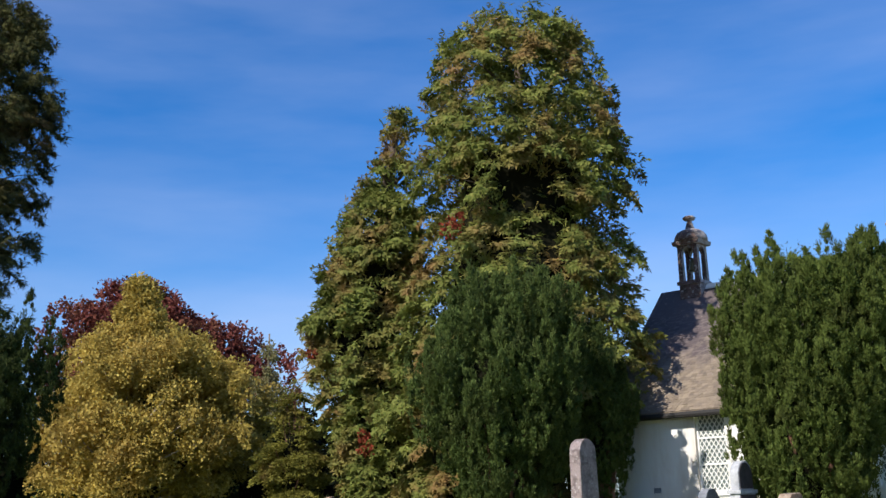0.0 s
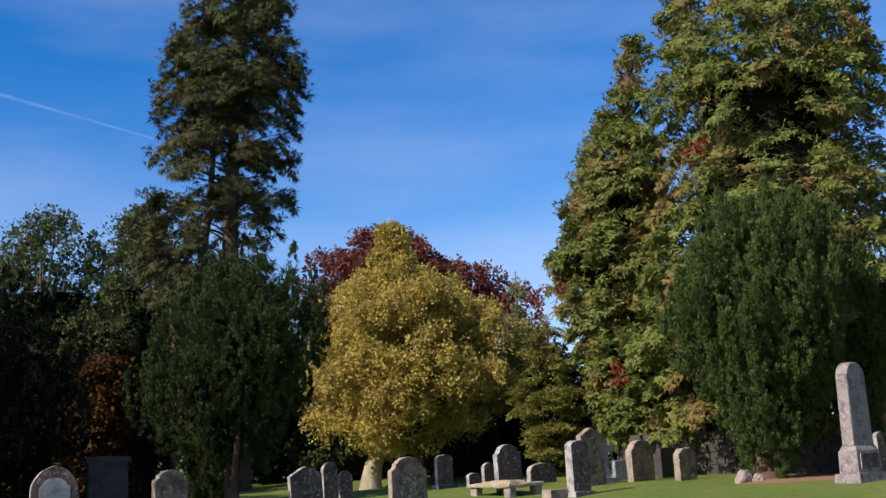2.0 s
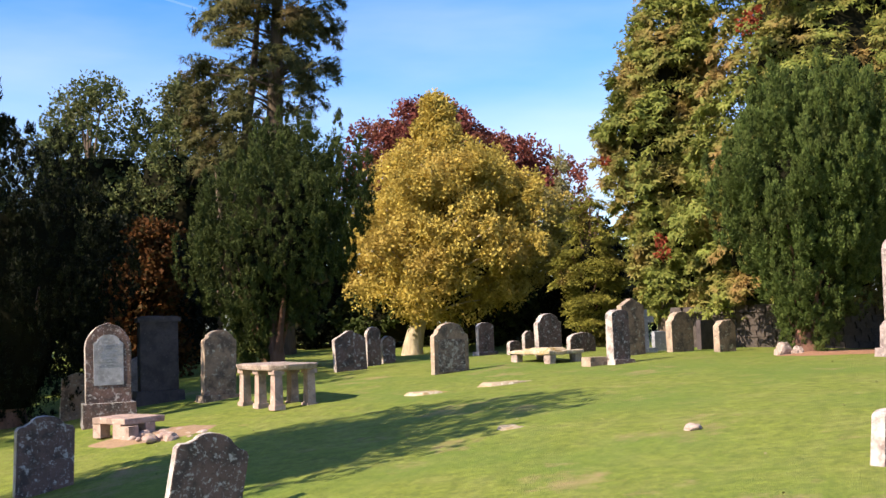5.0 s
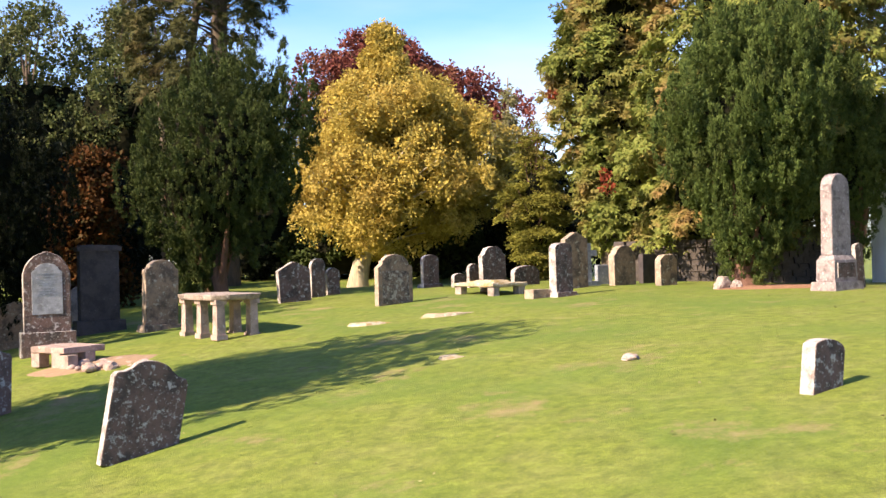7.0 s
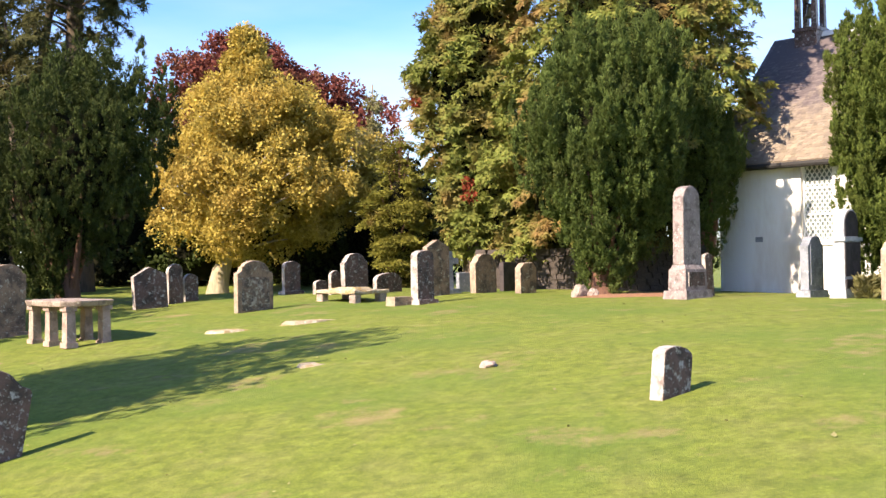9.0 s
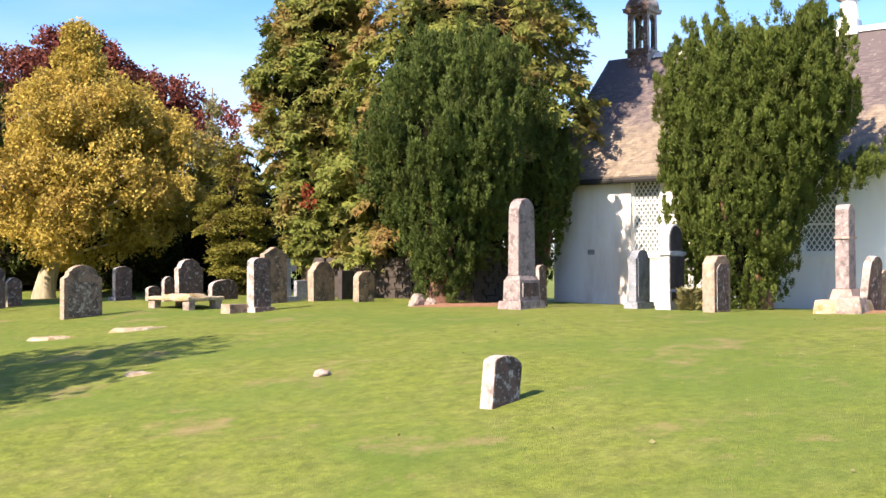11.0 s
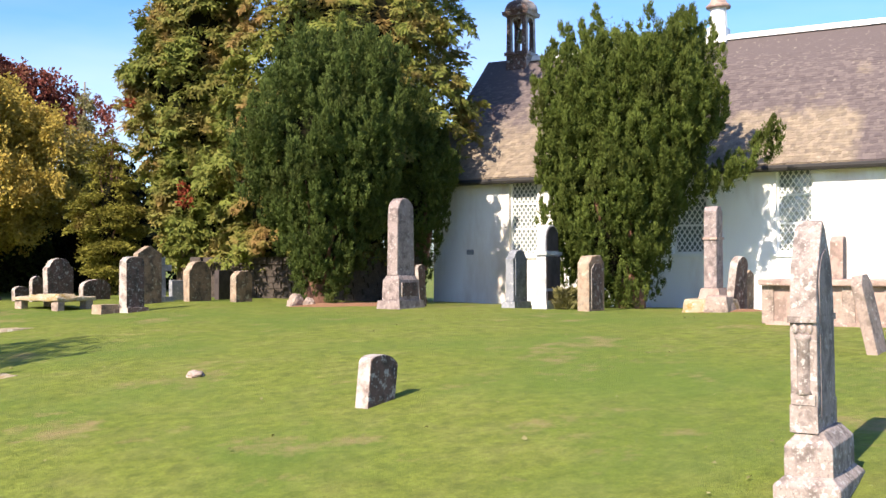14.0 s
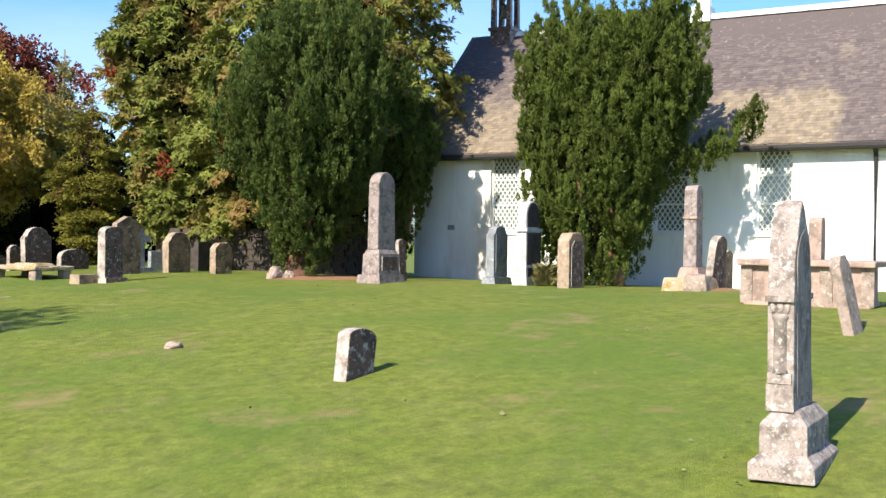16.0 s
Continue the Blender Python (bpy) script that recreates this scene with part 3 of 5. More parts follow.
def filling(rows, n, size, per, rng, depth=0.9, f=0.74):
    """Inner growth that shows dark between the outer clumps."""
    c, s = lobes(rows, n, size, rng, depth, 0.0, 0.05)
    mid = np.stack([(profile_at(rows, c[:, 2])[0] + profile_at(rows, c[:, 2])[1]) / 2, c[:, 1] * 0, c[:, 2]], 1)
    return dress(mid + (c - mid) * f, s, per, (1, 1, 1), rng, 0.1, 0.6, 0.7)


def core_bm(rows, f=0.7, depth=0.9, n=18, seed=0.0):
    """Solid near-black body added inside a crown to darken gaps and block light."""
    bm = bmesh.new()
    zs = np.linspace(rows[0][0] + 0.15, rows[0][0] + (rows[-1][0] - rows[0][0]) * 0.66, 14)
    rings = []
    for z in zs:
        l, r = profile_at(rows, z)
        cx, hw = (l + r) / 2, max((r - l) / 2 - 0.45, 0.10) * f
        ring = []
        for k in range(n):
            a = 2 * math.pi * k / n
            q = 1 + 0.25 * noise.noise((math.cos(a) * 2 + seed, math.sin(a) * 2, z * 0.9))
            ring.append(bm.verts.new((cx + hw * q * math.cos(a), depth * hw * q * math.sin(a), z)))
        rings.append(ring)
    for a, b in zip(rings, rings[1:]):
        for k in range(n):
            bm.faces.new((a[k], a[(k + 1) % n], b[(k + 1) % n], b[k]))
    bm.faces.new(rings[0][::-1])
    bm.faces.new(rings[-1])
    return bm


def limbs(bm, start, ends, r0, rng, n=6, sag=0.0):
    for e in ends:
        a, b = Vector(start), Vector(e)
        mid = a.lerp(b, 0.5) + Vector((rng.uniform(-0.2, 0.2), rng.uniform(-0.2, 0.2), sag + rng.uniform(-0.1, 0.2))) * (b - a).length * 0.4
        pts = [a.lerp(mid, t).lerp(mid.lerp(b, t), t) for t in (0, 0.2, 0.4, 0.6, 0.8, 1.0)]
        tube(bm, pts, [r0 * (1 - 0.85 * t) for t in (0, 0.2, 0.4, 0.6, 0.8, 1.0)], n)


def facing(x, y):
    """Turn of a tree's frame, with its x across the churchyard as seen from the path."""
    return -math.degrees(math.atan2(x, y))


def crown(parent, name, pieces, mat, length, width, rng, label="", curl=0.15, loose=0.55, corners=4, fan=0):
    p, w, f = (np.concatenate([q[i] for q in pieces]) for i in (0, 1, 2))
    f /= np.linalg.norm(f, axis=1)[:, None] + 1e-9
    if fan:
        # flat feathery sprays: several narrow blades that spread from one root
        w = w / np.linalg.norm(w, axis=1)[:, None]
        f = f + rng.normal(size=f.shape) * loose
        s = np.cross(w, f)
        s /= np.linalg.norm(s, axis=1)[:, None] + 1e-9
        f = np.cross(s, w)
        ang = np.tile(np.radians(np.linspace(-58, 58, fan)), len(p)) + rng.normal(0, 0.12, len(p) * fan)
        p, w, f, s = (np.repeat(q, fan, axis=0) for q in (p, w, f, s))
        w, corners, loose = w * np.cos(ang)[:, None] + s * np.sin(ang)[:, None], corners, 0.25
    ob = spray_mesh(name, p, w, length, width, mat, rng, curl, f, loose, corners)
    ob.parent = parent
    if label:
        ob["label"] = label
    return ob


def yew(x, y, rows, seed, mat, label, n=150, per=1100, size=(0.25, 0.40), axes=(0.68, 0.68, 2.2), group="", trunk_r=0.28, extra=(), shell=0.20, tilt=0.0, fill=0.60, core=0.58):
    """A fastigiate yew: upright crowded fingers round a short red trunk."""
    rng = np.random.default_rng(seed)
    t = thing("yew_tree", x, y, facing(x, y), label, "tree", group, tilt=tilt)
    bm = bmesh.new()
    tube(bm, [(0, 0, -0.3), (0.02, 0, 0.3), (0, 0.03, 0.9), (0.05, 0, 1.6)], [trunk_r * 1.5, trunk_r * 1.1, trunk_r, trunk_r * 0.8], 10)
    for i in range(6):
        a = i * 1.05 + rng.uniform(-0.3, 0.3)
        l, r = profile_at(rows, 2.6)
        limbs(bm, (0.1 * math.cos(a), 0.1 * math.sin(a), 0.25), [((l + r) / 2 + 0.5 * (r - l) / 2 * math.cos(a), 0.5 * (r - l) / 2 * math.sin(a), 2.8)], trunk_r * 0.45, rng, 6)
    part("trunk", bm, BARK_RED, t, smooth=True)
    c, s = spaced(*lobes(rows, n * 3, size, rng, inner=0.08, shell=shell, tall=axes[2]), n)
    for ex in extra:
        ce, se = lobes(*ex, rng, tall=0.8)
        c, s = np.concatenate([c, ce]), np.concatenate([s, se])
    crown(t, "crown", [tufts(c, s, per // 20, 32, axes, rng, 1.1, 0.65, 0.25, 0.052, 0.2, 0.45, (0.88, 1.02), 1.9), filling(rows, 110, (0.34, 0.44), 160, rng, f=fill)], mat, 0.070, 0.0155, rng, loose=0.5, corners=3)
    part("inner_growth", core_bm(rows, core, seed=seed), SHADE_CORE, t)
    return t


# ---- ground ----
def build_ground():
    bm = bmesh.new()
    ticks = lambda lo, hi: sorted({round(v, 2) for v in ([lo, lo * 0.5, lo * 0.25, lo * 0.12] + list(np.arange(-30, 30.01, 0.6)) + [hi * 0.12, hi * 0.25, hi * 0.5, hi])})
    xs, ys = ticks(-2500, 2500), ticks(-2500, 2500)
    ys = sorted({round(v + 15, 2) for v in ys})
    grid = [[bm.verts.new((x, y, ground_z(x, y) + 0.03 * noise.noise((x * 0.5, y * 0.5, 0)) * (1 if abs(x) < 31 and -16 < y < 46 else 0))) for x in xs] for y in ys]
    for j in range(len(ys) - 1):
        for i in range(len(xs) - 1):
            bm.faces.new((grid[j][i], grid[j][i + 1], grid[j + 1][i + 1], grid[j + 1][i]))
    return tagged(link_bm("ground", bm, LAWN, True), "mown churchyard lawn on a gentle rise", "lawn", kind="structure")


build_ground()

# ---- church ----
CH_X, CH_Y, CH_A = 7.40, 29.30, -44.8      # gable corner of the south wall, way of the wall
WALL_L, WALL_W, EAVE, RIDGE = 20.0, 7.6, 4.10, 7.68
WINDOWS = [(2.33, 3.15), (6.81, 7.64), (9.28, 10.11), (12.9, 13.72)]
SILL, HEAD = 1.95, 3.97


def build_church():
    ch = new("church")
    ch.matrix_world = pose(CH_X, CH_Y, 0, 0, 0, CH_A)
    tagged(ch, "white harled country church with a stone-slated roof and bellcote", "church")
    bm = bmesh.new()
    us = sorted({0.0, WALL_L, *[v for w in WINDOWS for v in w]})
    zs = [-0.3, SILL, HEAD, EAVE]
    T = 0.55
    hole = lambda i, j: 0 <= i < len(us) - 1 and j == 1 and any(abs(us[i] - a) < 1e-4 for a, b in WINDOWS)
    q = lambda *p: bm.faces.new([bm.verts.new(v) for v in p])
    for i in range(len(us) - 1):
        for j in range(3):
            a, b, lo, hi = us[i], us[i + 1], zs[j], zs[j + 1]
            if hole(i, j):
                q((a, 0, lo), (a, 0, hi), (a, T, hi), (a, T, lo))
                q((b, 0, lo), (b, T, lo), (b, T, hi), (b, 0, hi))
                q((a, 0, lo), (a, T, lo), (b, T, lo), (b, 0, lo))
                q((a, 0, hi), (b, 0, hi), (b, T, hi), (a, T, hi))
                continue
            q((a, 0, lo), (b, 0, lo), (b, 0, hi), (a, 0, hi))
            q((a, T, lo), (a, T, hi), (b, T, hi), (b, T, lo))
    bmesh.ops.remove_doubles(bm, verts=bm.verts, dist=1e-4)
    part("south_wall", bm, HARL, ch, "white harled wall with brown damp stains")
    for nm, u0 in (("west_gable", 0.0), ("east_gable", WALL_L - 0.5)):
        bm = bmesh.new()
        pts = [(0.56, -0.3), (WALL_W - 0.56, -0.3), (WALL_W - 0.56, EAVE + 0.35), (WALL_W / 2, RIDGE - 0.22), (0.56, EAVE + 0.35)]
        a = [bm.verts.new((u0 + 0.003, y, z)) for y, z in pts]
        b = [bm.verts.new((u0 + 0.5, y, z)) for y, z in pts]
        bm.faces.new(a), bm.faces.new(b[::-1])
        for k in range(5):
            bm.faces.new((a[k], a[(k + 1) % 5], b[(k + 1) % 5], b[k]))
        bmesh.ops.recalc_face_normals(bm, faces=bm.faces)
        part(nm, bm, HARL, ch)
    bm = bmesh.new()
    box(bm, 0, WALL_L, WALL_W - 0.55, WALL_W, -0.3, EAVE)
    part("north_wall", bm, HARL, ch)
    # roof: two thick slopes
    over = 0.28
    dz = (RIDGE - EAVE) / (WALL_W / 2)
    bm = bmesh.new()
    sec = [(-over, EAVE - over * dz), (WALL_W / 2, RIDGE), (WALL_W + over, EAVE - over * dz), (WALL_W + over, EAVE - over * dz + 0.13), (WALL_W / 2, RIDGE + 0.16), (-over, EAVE - over * dz + 0.13)]
    a = [bm.verts.new((-0.22, y, z + 0.02)) for y, z in sec]
    b = [bm.verts.new((WALL_L + 0.22, y, z + 0.02)) for y, z in sec]
    for k in range(6):
        bm.faces.new((a[k], a[(k + 1) % 6], b[(k + 1) % 6], b[k]))
    for s in (a, b):
        bm.faces.new((s[0], s[1], s[4], s[5])), bm.faces.new((s[1], s[2], s[3], s[4]))
    bmesh.ops.recalc_face_normals(bm, faces=bm.faces)
    roof = part("roof", bm, SLATE, ch, "weathered brown stone-slate roof")
    bm = bmesh.new()
    box(bm, 1.2, WALL_L + 0.2, WALL_W / 2 - 0.14, WALL_W / 2 + 0.14, RIDGE + 0.12, RIDGE + 0.27, 0.05)
    part("ridge_coping", soft(bm, 0.02), LEAD, ch, "pale ridge coping")
    bm = bmesh.new()
    tube(bm, [(-0.2, -over - 0.03, EAVE - over * dz + 0.05), (WALL_L + 0.2, -over - 0.03, EAVE - over * dz + 0.05)], [0.075, 0.075], 8)
    part("gutter", bm, GUTTER, ch, "dark iron gutter")
    bm = bmesh.new()
    tube(bm, [(11.9, -0.08, 0.4), (11.9, -0.08, EAVE - 0.35), (11.9, -over, EAVE - 0.2)], [0.05, 0.05, 0.05], 8)
    part("downpipe", bm, GUTTER, ch, "dark iron rainwater pipe")
    bm = bmesh.new()
    box(bm, 1.05, 1.25, -0.02, 0.0, 1.97, 2.10)
    part("wall_plaque", soft(bm, 0.005), BLUE_STONE, ch, "small grey wall plaque")
    for a0, b0 in WINDOWS:
        bm = bmesh.new()
        y0, y1, f = 0.10, 0.17, 0.05
        box(bm, a0, a0 + f, y0, y1, SILL, HEAD), box(bm, b0 - f, b0, y0, y1, SILL, HEAD)
        for z in (SILL, SILL + 0.66, SILL + 1.32, HEAD - f):
            box(bm, a0 + f, b0 - f, y0 + 0.003, y1, z, z + f)
        win = part("window", bm, WHITE_PAINT, ch, "white-framed diamond-lattice window")
        bm = bmesh.new()
        box(bm, a0 + 0.01, b0 - 0.01, 0.145, 0.155, SILL + 0.01, HEAD - 0.01)
        part("pane", bm, GLASS, win, "old glass, base lightened for the sky it reflects")
        bm = bmesh.new()
        box(bm, a0 - 0.06, b0 + 0.06, -0.05, 0.12, SILL - 0.09, SILL - 0.002)
        part("sill", soft(bm, 0.01), WHITE_PAINT, win)
        bm = bmesh.new()
        pw, ph, hw = 0.128, 0.19, 0.011
        x0, x1, z0, z1 = a0 + f, b0 - f, SILL + f, HEAD - f
        slope = ph / pw
        for sg in (1, -1):
            k = -40
            while k < 60:
                c0 = z0 + k * ph
                k += 1
                # the bar z = c0 + sg * slope * (x - x0), cut to the opening
                xa, xb = sorted((x0 + sg * (z0 - c0) / slope, x0 + sg * (z1 - c0) / slope))
                xa, xb = max(xa, x0), min(xb, x1)
                if xb - xa < 0.02:
                    continue
                za, zb = c0 + sg * slope * (xa - x0), c0 + sg * slope * (xb - x0)
                d = Vector((xb - xa, zb - za)).normalized()
                nx, nz = -d.y * hw, d.x * hw
                yy = 0.118 if sg > 0 else 0.1205
                vs = [(xa + nx, yy, za + nz), (xa - nx, yy, za - nz), (xb - nx, yy, zb - nz), (xb + nx, yy, zb + nz)]
                fr = [bm.verts.new(v) for v in vs]
                bk = [bm.verts.new((v[0], v[1] + 0.018, v[2])) for v in vs]
                bm.faces.new(fr), bm.faces.new(bk[::-1])
                for e in range(4):
                    bm.faces.new((fr[e], fr[(e + 1) % 4], bk[(e + 1) % 4], bk[e]))
        bmesh.ops.recalc_face_normals(bm, faces=bm.faces)
        part("lattice", bm, WHITE_PAINT, win, "white diamond glazing bars")
    # bellcote over the west gable
    bc = new("bellcote")
    bc.parent = ch
    bc.matrix_local = pose(0.82, WALL_W / 2, RIDGE - 0.55, 0, 0, 0)
    bc["label"] = "dark stone bellcote with four pillars and domed cap"
    part("plinth", bm_box(-0.33, 0.33, -0.33, 0.33, 0, 0.85, 0.0, 0.02), STONE_DARK, bc)
    part("ledge", bm_box(-0.38, 0.38, -0.38, 0.38, 0.85, 0.95, 0.0, 0.02), STONE_DARK, bc)
    for sx in (-1, 1):
        for sy in (-1, 1):
            bm = bmesh.new()
            box(bm, sx * 0.255 - 0.075, sx * 0.255 + 0.075, sy * 0.255 - 0.075, sy * 0.255 + 0.075, 0.95, 2.05, 0.012)
            part("pillar", soft(bm, 0.015), STONE_DARK, bc)
    for rz in (0, 90, 180, 270):
        bm = bmesh.new()
        pts = [(-0.18, 2.05), (-0.18, 1.80)] + [(-0.18 * math.cos(radians(a)), 1.80 + 0.20 * math.sin(radians(a))) for a in (20, 45, 70, 90, 110, 135, 160)] + [(0.18, 1.80), (0.18, 2.05)]
        fr = [bm.verts.new((x, -0.32, z)) for x, z in pts]
        bk = [bm.verts.new((x, -0.19, z)) for x, z in pts]
        bm.faces.new(fr), bm.faces.new(bk[::-1])
        for e in range(len(pts)):
            bm.faces.new((fr[e], fr[(e + 1) % len(pts)], bk[(e + 1) % len(pts)], bk[e]))
        bmesh.ops.recalc_face_normals(bm, faces=bm.faces)
        bmesh.ops.transform(bm, matrix=pose(0, 0, 0, 0, 0, rz), verts=bm.verts)
        part("arch", bm, STONE_DARK, bc)
    part("cornice", bm_box(-0.41, 0.41, -0.41, 0.41, 2.05, 2.17, -0.03, 0.02), STONE_DARK, bc)
    bm = bmesh.new()
    lathe(bm, [(2.17, 0.50), (2.26, 0.50), (2.36, 0.47), (2.46, 0.40), (2.53, 0.28), (2.57, 0.15), (2.70, 0.11), (2.82, 0.07), (2.86, 0.16), (2.92, 0.20), (2.97, 0.15), (3.0, 0.04)], 16)
    part("cap", bm, STONE_DARK, bc, "domed cap with a finial", True)
    bm = bmesh.new()
    lathe(bm, [(1.28, 0.16), (1.33, 0.14), (1.45, 0.11), (1.58, 0.09), (1.64, 0.05)], 14)
    part("bell", bm, BELL_METAL, bc, "small bronze bell", True)
    bm = bmesh.new()
    tube(bm, [(0, -0.25, 1.66), (0, 0.25, 1.66)], [0.03, 0.03], 6)
    part("yoke", bm, GUTTER, bc)
    # ridge ventilator
    rv = new("roof_ventilator")
    rv.parent = ch
    rv.matrix_local = pose(6.85, WALL_W / 2, RIDGE + 0.05, 0, 0, 0)
    rv["label"] = "white ventilator turret with a conical cap"
    part("ventilator_base", bm_box(-0.27, 0.27, -0.27, 0.27, 0.0, 0.42, 0.02), WHITE_PAINT, rv)
    bm = bmesh.new()
    lathe(bm, [(0.42, 0.24), (1.00, 0.22)], 12)
    part("drum", bm, WHITE_PAINT, rv)
    bm = bmesh.new()
    lathe(bm, [(0.98, 0.33), (1.04, 0.34), (1.12, 0.24), (1.36, 0.13), (1.60, 0.06), (1.75, 0.02)], 14)
    part("cap", bm, STONE_PINK, rv, "grey-pink conical cap", True)
    return ch, roof


church, church_roof = build_church()

# ---- trees ----
# two fused yews in front of the church end
yew(3.64, 25.34, [(0.15, -0.45, 0.5), (0.55, -0.65, 0.8), (1.2, -0.9, 1.15), (2.0, -1.25, 1.55), (2.9, -1.75, 1.85), (3.55, -1.95, 2.0), (4.2, -2.05, 2.1), (4.85, -1.45, 2.15), (5.5, -1.15, 2.1), (6.0, -0.8, 1.75), (6.35, -0.25, 1.3)], 11, YEW_SHADY_SIDE,
    "dense dark-green yew with crowded upright shoots and a bare red foot", n=150, shell=0.24, group="churchyard yews")
yew(6.45, 27.7, [(0.7, -0.3, 0.5), (1.4, -0.6, 0.75), (2.1, -0.9, 0.9), (3.0, -1.0, 1.1), (3.7, -1.1, 1.3), (4.5, -1.2, 1.15), (5.2, -1.3, 0.6), (5.7, -0.9, 0.1)], 12, YEW_SHADY_SIDE,
    "dark yew with spreading sides beside the church end", n=70, per=820, shell=0.26, group="churchyard yews")
B_BRANCH = ([(2.5, 1.2, 1.9), (2.85, 1.5, 2.4), (3.2, 1.9, 3.0), (3.5, 2.4, 3.35), (4.0, 2.9, 3.3)], 60, (0.17, 0.26))
yew(10.2, 22.55, [(0.05, -0.75, 0.4), (0.78, -1.45, 0.75), (1.54, -1.8, 0.98), (2.43, -2.08, 1.25), (3.32, -2.12, 1.6), (4.33, -2.13, 2.1), (5.23, -2.02, 2.11), (5.5, -1.85, 2.05), (5.95, -1.4, 1.85), (6.3, -0.2, 1.4)], 13, YEW_SUN,
    "broad columnar yew standing before the church wall", n=230, per=800, shell=0.15, fill=0.74, group="churchyard yews", extra=[B_BRANCH])
yew(-9.39, 27.38, [(0.9, -0.3, 0.4), (1.29, -0.6, 0.6), (1.85, -1.4, 1.4), (2.46, -2.3, 1.9), (3.19, -2.5, 2.3), (3.93, -2.15, 2.5), (4.67, -2.0, 2.8), (5.41, -1.0, 2.7), (6.02, -0.45, 2.0), (6.75, -0.1, 1.1)], 14, YEW_HALF_SHADE,
    "spreading vase-shaped yew behind the table tomb", n=125, per=560, shell=0.30, group="churchyard yews",
    extra=[([(0.1, -0.95, 0.15), (0.8, -1.05, 0.2), (1.5, -1.15, 0.1), (2.0, -0.9, 0.0)], 70, (0.22, 0.32))])
yew(-12.9, 20.9, [(0.2, -1.0, 1.0), (1.2, -1.8, 1.8), (2.2, -2.3, 2.4), (3.4, -2.5, 2.6), (4.6, -2.4, 2.45), (5.4, -1.8, 1.7), (6.0, -1.0, 0.6), (6.4, -0.5, 0.1)], 15, YEW_SHADE,
    "yew beside the marble headstone, needles toned almost black for deep shade", per=340, group="churchyard yews")
# the wide solid core is there to thicken this yew's shadow on the lawn
yew(-11.6, 12.1, [(0.3, -0.6, 0.6), (1.5, -1.1, 1.1), (3.0, -1.5, 1.5), (4.5, -1.9, 2.1), (5.8, -2.3, 2.4), (7.0, -2.4, 2.5), (8.0, -2.1, 2.5), (9.0, -1.4, 2.2), (10.3, -0.1, 1.8)], 16, YEW_SHADE,
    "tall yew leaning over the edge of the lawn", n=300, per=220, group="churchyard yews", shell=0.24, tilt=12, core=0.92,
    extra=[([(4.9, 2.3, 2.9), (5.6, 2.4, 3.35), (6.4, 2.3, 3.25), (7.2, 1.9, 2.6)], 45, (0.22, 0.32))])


def cypress(x, y, rows, seed, label, n, per=170, size=(0.34, 0.78), mat=CYPRESS, length=0.165, width=0.031, trunk_h=None, trunk_r=0.45):
    rng = np.random.default_rng(seed)
    t = thing("cypress_tree", x, y, facing(x, y), label, "tree", "cypresses")
    h = trunk_h or rows[-1][0] - 0.6
    bm = bmesh.new()
    mid = [(profile_at(rows, z)[0] + profile_at(rows, z)[1]) / 2 for z in (h * 0.3, h * 0.6, h)]
    tube(bm, [(0, 0, -0.3), (mid[0] * 0.4, 0, h * 0.3), (mid[1] * 0.8, 0, h * 0.6), (mid[2], 0, h)], [trunk_r * 1.3, trunk_r, trunk_r * 0.6, 0.06], 10)
    for z in np.arange(2.0, h, 1.1):
        l, r = profile_at(rows, z)
        f = np.interp(z, [0, h * 0.3, h * 0.6, h], [0, mid[0] * 0.4, mid[1] * 0.8, mid[2]])
        a = rng.uniform(0, 6.28)
        limbs(bm, (f, 0, z - 0.5), [((l + r) / 2 + 0.7 * (r - l) / 2 * math.cos(a + q), 0.6 * (r - l) / 2 * math.sin(a + q), z + 0.1) for q in (0, 2.1, 4.2)], 0.09, rng, 5, 0.2)
    part("trunk", bm, BARK_DARK, t, smooth=True)
    c, s = lobes(rows, n, size, rng, inner=0.04, shell=0.30)
    crown(t, "crown", [fronds(c, s, per, rng, 1.15, 0.75, 0.75, 0.8, 1.3), dress(c * np.array([0.93, 0.93, 1]), s, per // 3, (1.0, 1.0, 0.7), rng, -0.7, 0.9, 0.3, thick=(0.7, 1.0)), filling(rows, 90, (0.5, 0.7), 60, rng, f=0.84)], mat, length, width, rng, curl=0.05, loose=0.4, fan=3)
    part("inner_growth", core_bm(rows, 0.66, seed=seed), SHADE_CORE, t)
    return t


cypress(4.97, 29.9, [(1.15, -3.4, 2.2), (2.45, -3.9, 2.6), (3.94, -3.9, 3.4), (5.16, -3.6, 3.84), (6.41, -3.2, 3.2), (7.5, -2.9, 3.6), (8.64, -2.6, 3.0), (9.78, -2.7, 3.6), (10.95, -2.75, 3.7), (12.31, -2.6, 3.35), (13.36, -2.4, 2.9), (14.4, -1.85, 2.5), (15.3, -0.2, 1.9)], 21,
        "tall full cypress turning bronze, with drooping sprays", 900, per=40, size=(0.26, 0.56))
cypress(1.12, 31.9, [(1.0, -0.9, 1.4), (1.73, -1.1, 1.45), (3.3, -1.5, 1.5), (4.91, -2.0, 1.55), (6.05, -2.3, 1.56), (7.88, -1.75, 1.6), (9.07, -1.35, 1.66), (10.28, -0.5, 1.4), (11.69, -0.1, 1.4), (12.9, 0.5, 1.4)], 22,
        "slimmer green cypress growing against its taller neighbour", 420, per=42, size=(0.25, 0.52))


